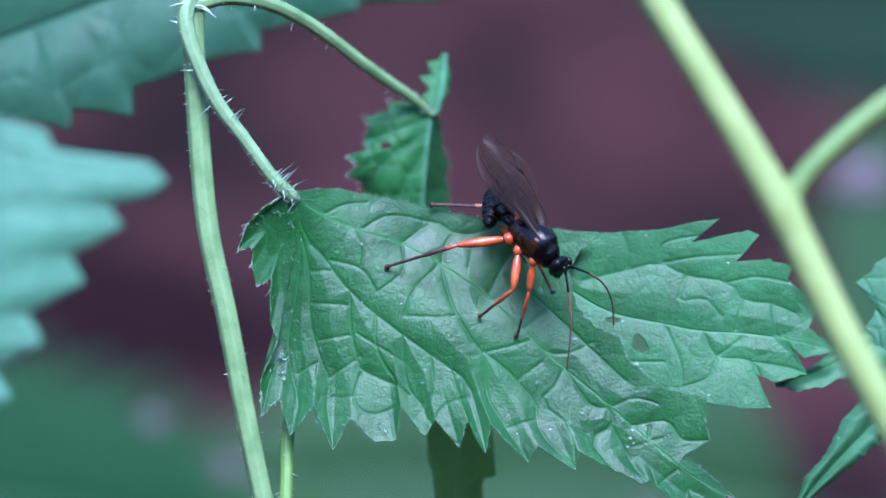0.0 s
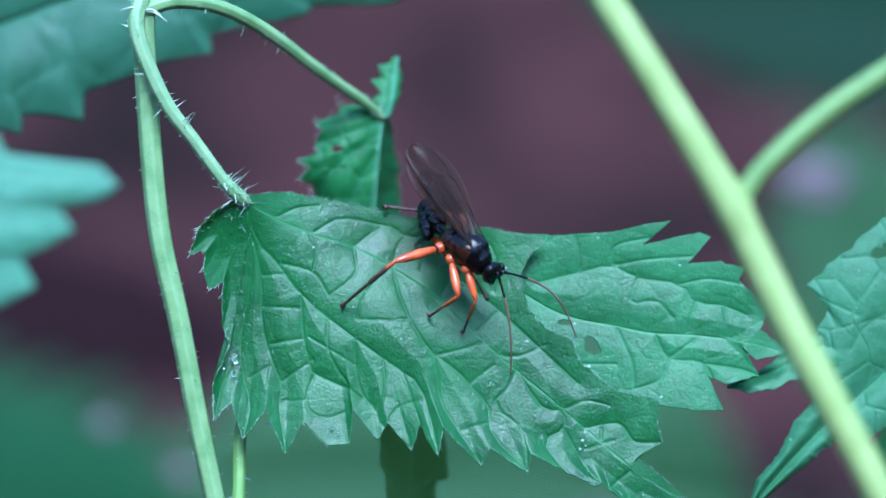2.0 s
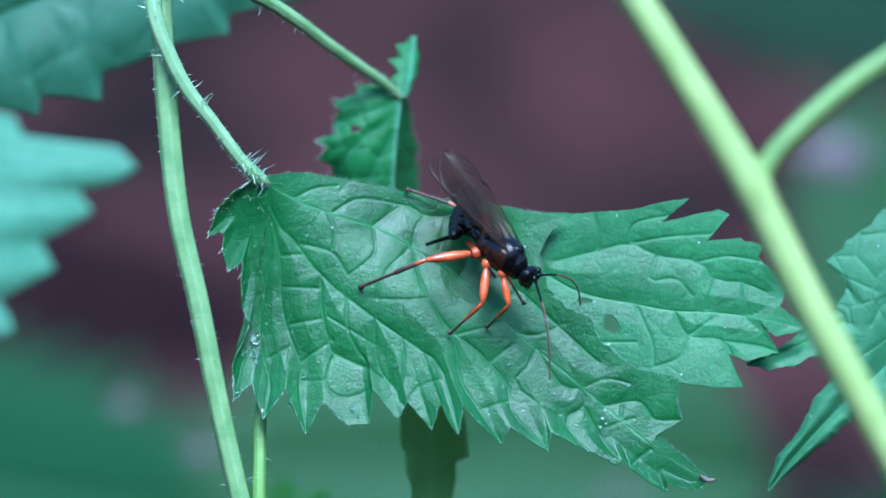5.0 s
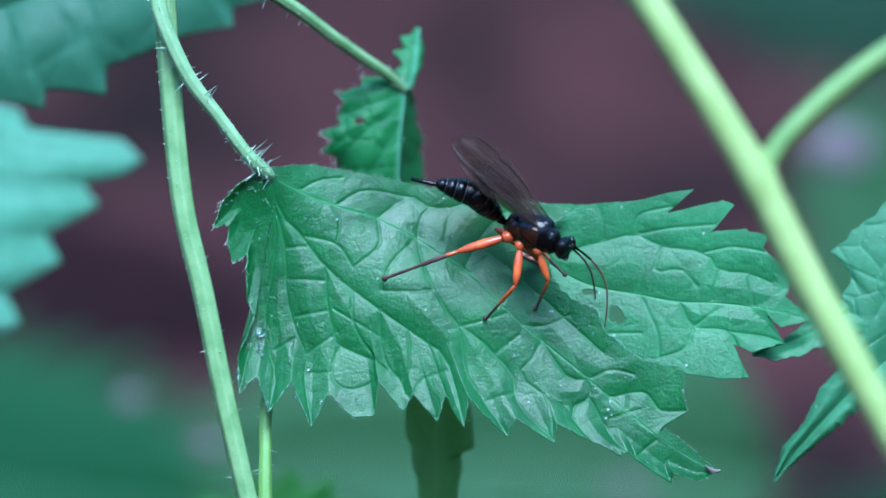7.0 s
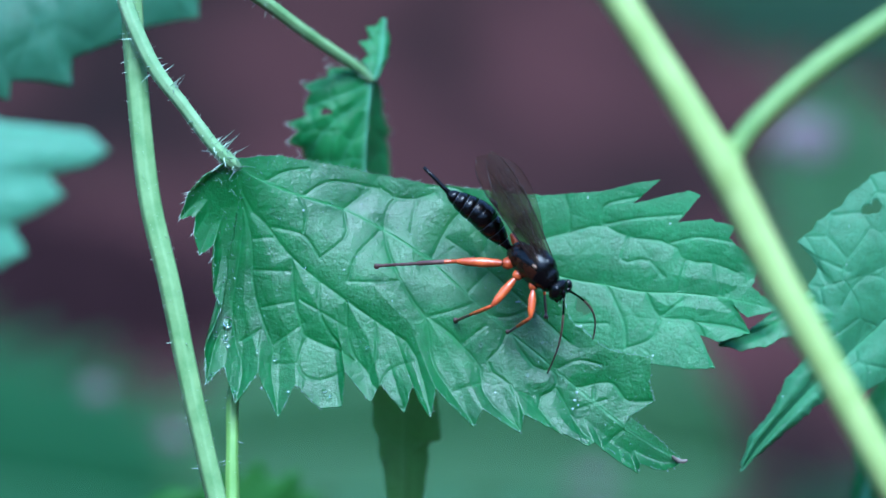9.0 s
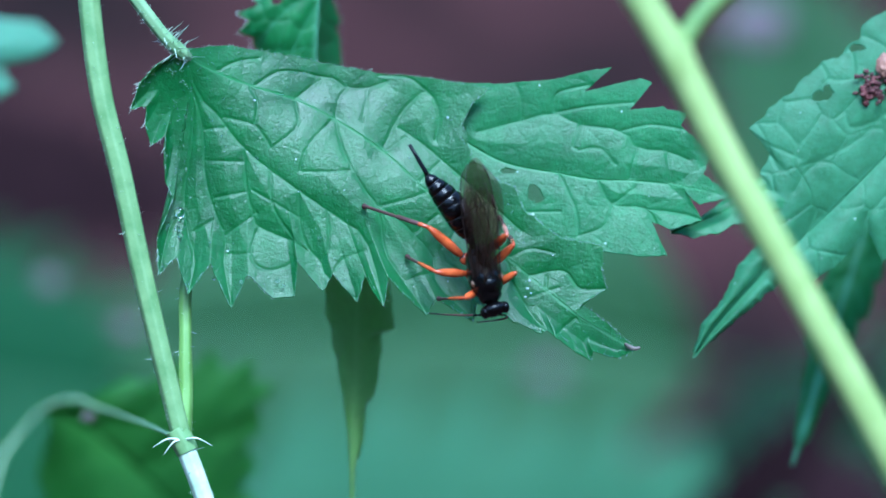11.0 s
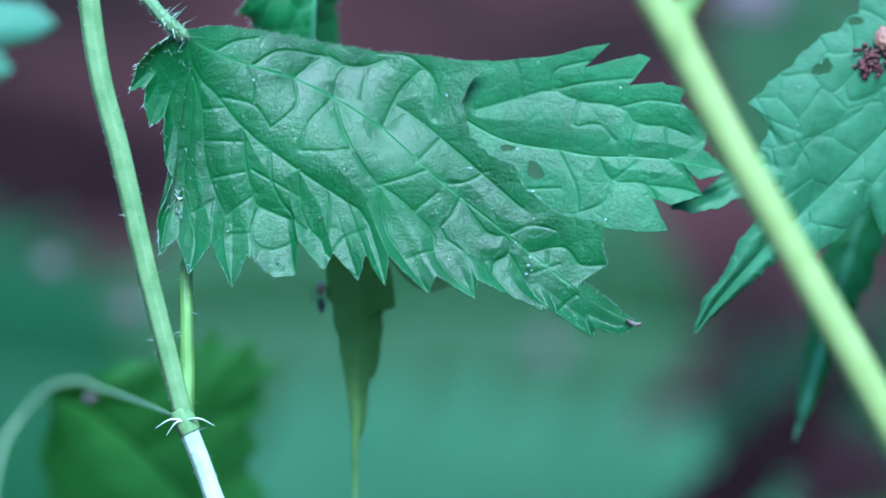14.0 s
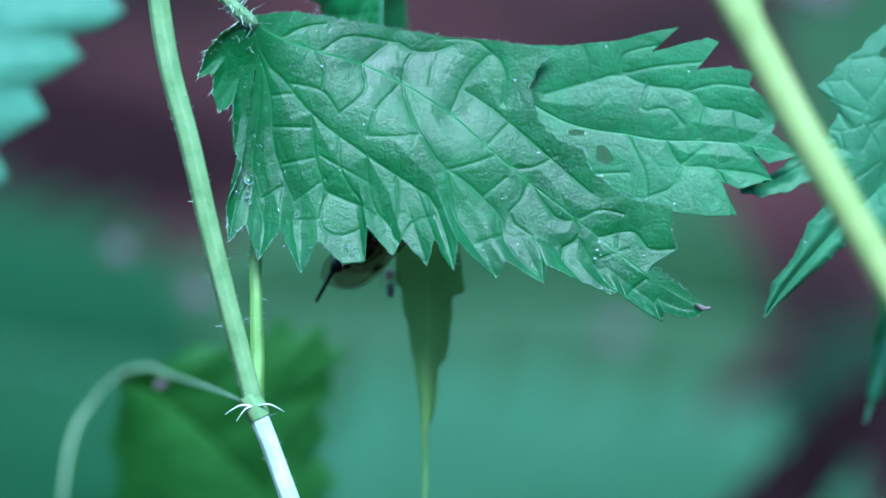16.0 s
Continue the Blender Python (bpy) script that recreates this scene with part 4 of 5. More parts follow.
def blob(name, u, v, r, flat, mat, label, category, group, seed, parent=None, long=1.0):
    """A low drop or crust lying on the large leaf."""
    bm = bmesh.new()
    bmesh.ops.create_icosphere(bm, subdivisions=3, radius=1)
    c = np.array([w.co for w in bm.verts])
    f = [[w.index for w in p.verts] for p in bm.faces]
    bm.free()
    c = c * (1 + 0.16 * np.array([noise.noise(Vector(k * 1.3) + Vector((seed, 0, 0))) for k in c]))[:, None]
    g = np.array([u, v, on_leaf(u, v) - 5.0]) + c * np.array([r * long, r, r * flat])
    ob = mesh_object(name, grid_world(g), f, mat, origin=spot(u, v, on_leaf(u, v)))
    return tagged(ob, label, category, group)


def build_drops():
    rng = np.random.default_rng(12)
    places = [(503, 627, 9), (482, 648, 4), (498, 655, 5), (503, 668, 4), (585, 694, 4), (672, 752, 4), (682, 762, 3), (470, 720, 3), (514, 752, 3), (560, 745, 3), (608, 752, 3)]
    places += [(rng.uniform(540, 760), rng.uniform(385, 700), rng.uniform(1.5, 3.2)) for _ in range(12)] + [(rng.uniform(860, 1180), rng.uniform(640, 800), rng.uniform(1.5, 3)) for _ in range(8)]
    for k, (u, v, r) in enumerate(places):
        blob("water_drop", u, v, r, 0.6, WATER, "clear water droplet on the wet leaf", "water drop", "drops on the leaf", k)
    for k, (u, v, r, lo) in enumerate([(1119, 762, 2.6, 0.7), (1115, 776, 2.2, 1.3), (1121, 785, 1.8, 0.8), (1111, 791, 1.8, 1.3), (1017, 600, 1.6, 3.0), (980, 470, 2, 1.2), (640, 432, 2, 1.0)]):
        blob("white_mark", u, v, r, 0.3, MARK, "dried whitish mark on the green leaf", "stain", "marks on the leaf", k + 40, long=lo)


build_drops()

# ---- the blurred undergrowth behind ----
def undergrowth(u, v, d, length, width, turn, mat, label, seed, tilt=0.0):
    a = radians(turn)
    du, dv = math.cos(a) * length / 2, math.sin(a) * length / 2
    ob = thing("nettle_leaf", spot(u - du, v - dv, d), label, "leaf", "blurred leaves behind")
    mid = [(u - du, v - dv, d - tilt), (u - du * 0.3, v - dv * 0.3 - 0.04 * length, d), (u + du * 0.4, v + dv * 0.4 - 0.03 * length, d), (u + du, v + dv, d + tilt)]
    simple_leaf("blade", mid, width, 14, mat, ob, (80, -60), seed=seed, cell=200, thick=4, relief=(14, 6), per_tooth=8, across=16)
    stalk("petiole", [(u - du * 1.5, v - dv * 1.5 + 60, d), (u - du, v - dv, d - tilt)], [12, 10], mat, ob, sides=8)
    rooted((u - du * 1.5, v - dv * 1.5 + 60, d), 16, mat, ob, "stem")
    return ob


undergrowth(890, 890, 7500, 1060, 400, 182, LEAF_FAR, "broad blurred green leaf in the shade", 41)
undergrowth(960, 1420, 7000, 1660, 440, -8, LEAF_SOFT, "broad blurred pale green leaf below", 42)
undergrowth(60, 960, 9000, 1250, 330, 6, LEAF_VIVID, "blurred dark green toothed leaf", 43)
undergrowth(100, 1330, 5000, 1100, 330, -12, LEAF_VIVID, "blurred green leaf near the ground", 44)
undergrowth(1620, 470, 7000, 560, 220, -110, LEAF_FAR, "blurred bluish-green leaf behind the stem", 45)
# The next two leaves get their deep shade from their colour.
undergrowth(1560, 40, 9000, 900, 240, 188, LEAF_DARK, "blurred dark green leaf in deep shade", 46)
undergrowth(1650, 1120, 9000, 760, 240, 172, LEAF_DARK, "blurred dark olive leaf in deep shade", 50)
# Added sheet: its near-black colour stands in for shade under the plants.
undergrowth(230, 590, 12000, 700, 170, 8, DEAD_AND_SHADE, "near-black maroon leaf shape standing in for deep shade on the soil", 52)
undergrowth(1740, 1340, 5000, 400, 120, -30, LEAF_FAR, "small blurred pale leaf", 47)
undergrowth(1690, 1250, 5600, 500, 150, -120, DEAD_AND_SHADE, "withered dark leaf in deep shade", 49)
undergrowth(1500, 1195, 4200, 800, 76, -46, DEAD_AND_SHADE, "withered dark purple leaf", 48)


# ---- the wasp ----
BLACK = plain_material("wasp_black", (0.0012, 0.0012, 0.0015), (0.004, 0.003, 0.003), 2200, 0.17, 6, 0.0001, 0.22)
RUSTY = plain_material("wasp_rusty_black", (0.002, 0.0014, 0.0013), (0.035, 0.01, 0.0045), 1500, 0.24, 6, 0.00012, 0.25)
ORANGE = plain_material("wasp_orange", (0.2, 0.024, 0.007), (0.54, 0.105, 0.026), 700, 0.24, 5, 0.00002)
TAN = plain_material("wasp_tarsus", (0.03, 0.012, 0.011), (0.1, 0.042, 0.035), 900, 0.45, 4, 0.00002)
PINKISH = plain_material("wasp_pale_shin", (0.3, 0.1, 0.07), (0.52, 0.24, 0.18), 700, 0.3, 5, 0.00002)
FEELER = plain_material("wasp_antenna", (0.07, 0.03, 0.022), (0.17, 0.075, 0.055), 900, 0.45, 4, 0.00002)
PALE = plain_material("wasp_pale_spot", (0.07, 0.035, 0.018), (0.16, 0.09, 0.05), 500, 0.35)
BAND = plain_material("wasp_grey_band", (0.008, 0.008, 0.01), (0.02, 0.02, 0.025), 900, 0.3)
VEIN = plain_material("wing_vein", (0.008, 0.004, 0.003), (0.02, 0.01, 0.008), 900, 0.6, spec=0.2)


def wing_material():
    m, nodes, links, bsdf = material("smoky_wing")
    bsdf.inputs["Base Color"].default_value = (0.04, 0.025, 0.02, 1)
    bsdf.inputs["Roughness"].default_value = 0.3
    tr = nodes.new("ShaderNodeBsdfTransparent")
    tr.inputs["Color"].default_value = (0.88, 0.83, 0.78, 1)
    n, r = noise_ramp(nodes, links, 400, 3, [(0.3, (0.84, 0.84, 0.84)), (0.7, (0.93, 0.93, 0.93))])
    mix = nodes.new("ShaderNodeMixShader")
    links.new(r.outputs[0], mix.inputs[0])
    links.new(bsdf.outputs[0], mix.inputs[1])
    links.new(tr.outputs[0], mix.inputs[2])
    links.new(mix.outputs[0], nodes["Material Output"].inputs["Surface"])
    bump(nodes, links, bsdf, [(n.outputs["Fac"], 0.4, 0.0001)])
    return m


WING = wing_material()
MM = 0.001


def lathe(rows, sides=18, squash=1.0):
    """A body of rings along x: rows of (x, radius, z offset) in mm."""
    v, q = [], []
    for x, r, z in rows:
        for k in range(sides):
            a = 2 * math.pi * k / sides
            v.append((x * MM, r * math.cos(a) * MM, (z + r * squash * math.sin(a)) * MM))
    n = len(rows)
    for i in range(n - 1):
        for k in range(sides):
            a, b = i * sides + k, i * sides + (k + 1) % sides
            q.append((a, b, b + sides, a + sides))
    q += [tuple(range(sides))[::-1], tuple(range((n - 1) * sides, n * sides))]
    return v, q


def bug_part(name, v, q, mats, parent, label="", pick=None):
    me = bpy.data.meshes.new(name)
    me.from_pydata(v, [], q)
    for m in mats:
        me.materials.append(m)
    for p in me.polygons:
        p.use_smooth = True
        if pick:
            p.material_index = pick(p.center)
    bm = bmesh.new()
    bm.from_mesh(me)
    bmesh.ops.recalc_face_normals(bm, faces=bm.faces)
    bm.to_mesh(me)
    bm.free()
    ob = new(name, me)
    ob.parent = parent
    if label:
        ob["label"] = label
    return ob


def ball(c, r, seg=16, rings=10):
    """An ellipsoid about c with radii r, in mm."""
    rows = [(-math.cos(math.pi * i / rings), max(math.sin(math.pi * i / rings), 0.02), 0) for i in range(rings + 1)]
    v, q = lathe([(x * r[0], s, 0) for x, s, _ in rows], seg)
    v = [(x + c[0] * MM, y * r[1] + c[1] * MM, z * r[2] + c[2] * MM) for x, y, z in v]
    return v, q


def join(*pairs):
    v, q = [], []
    for a, b in pairs:
        o = len(v)
        v += a
        q += [tuple(i + o for i in f) for f in b]
    return v, q


def rod(points, radii, sides=8):
    """A tube through points in mm."""
    pts = [Vector(p) for p in points]
    v, q = [], []
    for i, p in enumerate(pts):
        tan = (pts[min(i + 1, len(pts) - 1)] - pts[max(i - 1, 0)]).normalized()
        a = tan.cross(Vector((0.13, 0.97, 0.2))).normalized()
        b = tan.cross(a)
        for k in range(sides):
            w = 2 * math.pi * k / sides
            v.append(tuple((p + (a * math.cos(w) + b * math.sin(w)) * radii[i]) * MM))
    for i in range(len(pts) - 1):
        for k in range(sides):
            a, b = i * sides + k, i * sides + (k + 1) % sides
            q.append((a, b, b + sides, a + sides))
    q += [tuple(range(sides))[::-1], tuple(range((len(pts) - 1) * sides, len(pts) * sides))]
    return v, q


# leg name: hip in the wasp's space (mm), side, lengths of thigh and of shin with foot, thickness
LEGS = {
    "right_hind": ((-1.7, -0.8, -0.8), -1, 4.3, 7.0, 0.45), "left_hind": ((-1.7, 0.8, -0.8), 1, 4.3, 7.0, 0.45),
    "right_mid": ((-0.5, -0.75, -1.05), -1, 3.4, 4.9, 0.41), "left_mid": ((-0.5, 0.75, -1.05), 1, 3.4, 4.9, 0.41),
    "right_fore": ((1.0, -0.65, -1.0), -1, 2.7, 4.5, 0.37), "left_fore": ((1.0, 0.65, -1.0), 1, 2.7, 4.5, 0.37),
}
REST = {"right_hind": (-6.5, -3.6, -3.6), "right_mid": (-0.8, -4.0, -3.8), "right_fore": (2.6, -2.6, -3.6)}
WAIST = Vector((-2.6, 0, -0.16))
WING_ROOT = Vector((0.75, 0.95, 1.1))


BULK = 1.1


def swell(pair):
    """The same shape, BULK times as large."""
    v, q = pair
    return [(x * BULK, y * BULK, z * BULK) for x, y, z in v], q


def build_wasp():
    """Forward is x, up is z, the origin lies in the middle of the thorax."""
    bug = new("wasp")
    bug.empty_display_size = 0.004
    tagged(bug, "black parasitic wasp with orange legs and smoky wings", "insect")
    ps = {}
    # thorax: collar, dome, tapered rear
    v, q = swell(lathe([(2.3, 0.3, -0.15), (2.12, 0.7, -0.15), (1.8, 0.92, -0.1), (1.62, 0.9, -0.05), (1.45, 1.05, 0.05), (0.95, 1.25, 0.12), (0.3, 1.32, 0.15), (-0.4, 1.26, 0.1), (-0.95, 1.08, 0.05),
                  (-1.12, 1.0, 0.0), (-1.3, 1.04, -0.02), (-1.75, 0.88, -0.08), (-2.15, 0.6, -0.12), (-2.45, 0.28, -0.15)], 22, 1.12))
    th = bug_part("thorax", v, q, [BLACK, RUSTY], bug, "glossy black thorax, rusty on its flanks", lambda c: 1 if abs(c.y) > 0.6 * MM and c.z < 0.5 * MM and c.x < 1.0 * MM else 0)
    for s in (-1, 1):
        v, q = swell(ball((0.55, s * 1.12, 0.72), (0.26, 0.16, 0.16), 10, 6))
        bug_part("tegula", v, q, [PALE], th, "pale wing-base spot")
    v, q = swell(ball((-0.75, 0, 1.36), (0.35, 0.4, 0.18), 12, 6))
    bug_part("scutellum", v, q, [RUSTY], th)
    v, q = swell(ball((0.85, 0, 0.72), (0.8, 0.85, 0.86), 18, 12))
    bug_part("mesoscutum", v, q, [BLACK], th, "domed black back plate")
    v, q = swell(ball((-1.55, 0, 0.22), (0.75, 0.82, 0.86), 16, 10))
    bug_part("propodeum", v, q, [RUSTY], th, "rusty black rear of the thorax")
    for s in (-1, 1):
        for x, z, mat in ((-0.5, -0.7, ORANGE), (1.0, -0.75, RUSTY), (-1.65, -0.65, ORANGE)):
            v, q = swell(ball((x, s * 0.6, z), (0.42, 0.36, 0.5), 10, 8))
            bug_part("coxa", v, q, [mat], th, "leg base")
    # head
    v, q = swell(join(ball((2.75, 0, -0.25), (0.56, 1.05, 0.92), 18, 12), rod([(3.0, 0.0, -0.7), (3.1, 0.0, -1.05)], [0.35, 0.12])))
    hd = bug_part("head", v, q, [BLACK], bug, "shiny black head")
    for s in (-1, 1):
        v, q = swell(ball((2.85, s * 0.82, -0.1), (0.46, 0.34, 0.65), 14, 10))
        bug_part("eye", v, q, [BLACK], hd, "large black compound eye")
        v, q = swell(rod([(3.05, s * 0.35, -0.9), (3.2, s * 0.12, -1.15)], [0.14, 0.05], 6))
        bug_part("mandible", v, q, [RUSTY], hd)
    # abdomen in two pieces; each has its ringed segments
    rows = []
    for k, (x0, x1, r0, r1) in enumerate([(0, 0.9, 0.18, 0.42), (0.9, 1.9, 0.5, 0.82), (1.9, 2.9, 0.86, 1.0), (2.9, 4.0, 1.02, 1.06)]):
        rows += [(-x0, r0, 0), (-(x0 + x1) / 2, (r0 + r1) / 2 + 0.04, 0), (-x1 + 0.09, r1, 0), (-x1, r1 - 0.05, 0)]
    v, q = lathe([(x, r * 1.12, z) for x, r, z in rows], 20, 0.95)
    ab = bug_part("abdomen", v, q, [BLACK, BAND], bug, "black ringed abdomen", lambda c: 1 if min(abs(c.x + x * MM) for x in (0.9, 1.9, 2.9)) < 0.06 * MM else 0)
    rows = []
    for k, (x0, x1, r0, r1) in enumerate([(0, 0.9, 1.04, 1.0), (0.9, 1.75, 0.98, 0.86), (1.75, 2.6, 0.84, 0.62), (2.6, 3.4, 0.6, 0.3)]):
        rows += [(-x0, r0, 0), (-(x0 + x1) / 2, (r0 + r1) / 2 + 0.05, 0), (-x1 + 0.09, r1, 0), (-x1, r1 - 0.05, 0)]
    v, q = lathe([(x, r * 1.1, z) for x, r, z in [(0.7, 0.5, 0), (0.35, 0.9, 0)] + rows], 20, 0.95)
    rear = bug_part("abdomen_rear", v, q, [BLACK, BAND], ab, "tapering black abdomen tip with grey rings", lambda c: 1 if min(abs(c.x + x * MM) for x in (0.9, 1.75, 2.6)) < 0.06 * MM else 0)
    v, q = rod([(0.4, 0, 0), (-0.8, 0, 0.03), (-2.2, 0, 0.08), (-3.3, 0, 0.1)], [0.3, 0.2, 0.17, 0.15], 10)
    tail = bug_part("ovipositor", v, q, [BLACK], ab, "short black ovipositor sheath")
    ps["abdomen"], ps["rear"], ps["tail"] = ab, rear, tail
    # legs
    for name, (hip, s, thigh, shin, r) in LEGS.items():
        v, q = join(ball((0.0, 0, 0), (r * 1.25, r * 1.15, r * 1.15), 12, 8),
                    rod([(0.1, 0, 0), (0.45, 0, 0), (0.75, 0, 0), (thigh * 0.45, 0, 0), (thigh * 0.8, 0, 0), (thigh, 0, 0), (thigh + 0.08, 0, 0)], [r * 0.6, r * 0.5, r * 0.72, r * 0.95, r * 0.8, r * 0.42, r * 0.25], 12))
        leg = bug_part("leg", v, q, [ORANGE, RUSTY], bug, "orange leg", lambda c, h=(name.endswith("hind")): 1 if h and 0.32 * MM < c.x < 0.6 * MM else 0)
        tib = shin * 0.5
        pts, rad = [(0, 0, 0), (tib * 0.3, 0, 0.04), (tib * 0.95, 0, 0.02), (tib, 0, 0)], [r * 0.34, r * 0.44, r * 0.46, r * 0.28]
        tar = shin - tib
        foot_r = r * 0.32
        for k in range(5):
            a = tib + tar * k / 5
            pts += [(a + 0.03, 0, 0), (a + tar / 5 - 0.05, 0, 0)]
            rad += [foot_r * 0.8, foot_r * 1.1]
        pts += [(shin, 0, -0.08), (shin + 0.12, 0, -0.2)]
        rad += [foot_r * 1.9, foot_r * 1.5]
        v, q = rod(pts, rad, 8)
        low = bug_part("shin", v, q, [PINKISH if name == "left_hind" else ORANGE, TAN], leg, "orange shin with a dark foot", lambda c, lim=tib * (0.45 if name == "right_hind" else 0.85 if name == "left_hind" else 1.15) * MM: 1 if c.x > lim else 0)
        ps[name], ps[name + "_shin"] = leg, low
    # antennae, drooping along x
    for s in ("right", "left"):
        pts = [(0.22 * k, 0, (0.7 if s == "right" else 1.5) * math.sin(min(1, k / 40) * math.pi)) for k in range(41)]
        v, q = rod(pts, [0.15 if k < 3 else (0.105 - 0.0011 * k) * (1.1 if k % 2 else 0.95) for k in range(41)], 7)
        ps["antenna_" + s] = bug_part("antenna", v, q, [BLACK, FEELER], bug, "long thin brown antenna", lambda c: 0 if c.x < 2.2 * MM else 1)
    # wings: outline by a smooth profile, x from root to tip
    for s, nm in ((-1, "right"), (1, "left")):
        for kind, length, chord in (("fore", 10.3, 3.9), ("hind", 7.6, 2.7)):
            wing = bug_part(kind + "wing", *wing_sheet(length, chord, s), [WING], bug, "smoky translucent veined wing")
            v, q = join(*wing_veins(length, chord, s, kind == "fore"))
            tagged(bug_part("wing_vein", v, q, [VEIN], wing, "dark wing veins"), kind="stuff")
            ps[kind + "_" + nm] = wing
    return bug, ps


def wing_shape(x):
    """Leading and trailing margins at x from 0 to 1, as shares of the chord."""
    lead = 0.06 + 0.05 * math.sin(math.pi * min(1, x * 0.9))
    trail = -(0.06 + 0.86 * math.sin(math.pi * min(1, 0.08 + x * 0.6)) ** 1.2)
    mid, close = -0.26, math.sqrt(max(0.0009, 1 - max(0, (x - 0.68) / 0.32) ** 2))
    lead, trail = mid + (lead - mid) * close, mid + (trail - mid) * close
    return lead, trail


def wing_point(x, w, length, chord, s):
    """w from 0 at the leading margin to 1 at the trailing one."""
    lead, trail = wing_shape(x)
    y = lead + (trail - lead) * w
    return (x * length, -s * y * chord, 0.10 * math.sin(9 * w) + 0.25 * math.sin(math.pi * x) - 0.25 * w * x)


def wing_sheet(length, chord, s):
    n, m = 30, 10
    v, q = [], []
    for layer in (0, 0.012):
        for i in range(n + 1):
            for j in range(m + 1):
                x, y, z = wing_point(i / n, j / m, length, chord, s)
                v.append((x * MM, y * MM, (z + layer) * MM))
    k = (n + 1) * (m + 1)
    for o in (0, k):
        for i in range(n):
            for j in range(m):
                a = o + i * (m + 1) + j
                f = (a, a + 1, a + m + 2, a + m + 1)
                q.append(f if o else f[::-1])
    ring = [i * (m + 1) for i in range(n + 1)] + [n * (m + 1) + j for j in range(1, m + 1)] + [i * (m + 1) + m for i in range(n - 1, -1, -1)] + list(range(m - 1, 0, -1))
    for a, b in zip(ring, ring[1:] + ring[:1]):
        q.append((a, b, b + k, a + k))
    return v, q


def wing_veins(length, chord, s, fore):
    """Veins as fine rods: margin, stigma, lengthwise and cross veins."""
    def line(pts, r):
        return rod([tuple(Vector(wing_point(x, w, length, chord, s)) + Vector((0, 0, 0.01))) for x, w in pts], [r] * len(pts), 5)
    out = [line([(k / 14, 0.0) for k in range(14)], 0.055), line([(k / 14 * 0.97, 1.0) for k in range(15)], 0.015),
           line([(k / 10 * 0.9, 0.28 + 0.12 * k / 10) for k in range(11)], 0.03), line([(k / 10 * 0.82, 0.55 + 0.12 * k / 10) for k in range(11)], 0.03),
           line([(k / 10 * 0.6, 0.8) for k in range(11)], 0.025), line([(0.4, 0.33), (0.42, 0.6), (0.38, 0.8)], 0.025), line([(0.62, 0.0), (0.6, 0.2), (0.64, 0.36), (0.62, 0.62)], 0.03),
           line([(0.62, 0.05), (0.78, 0.3), (0.9, 0.08)], 0.028)]
    if fore:
        out.append(rod([wing_point(0.56, 0.02, length, chord, s), wing_point(0.62, 0.05, length, chord, s), wing_point(0.68, 0.02, length, chord, s)], [0.05, 0.2, 0.05], 6))
    return out


wasp, PARTS = build_wasp()
fly = build_fly()

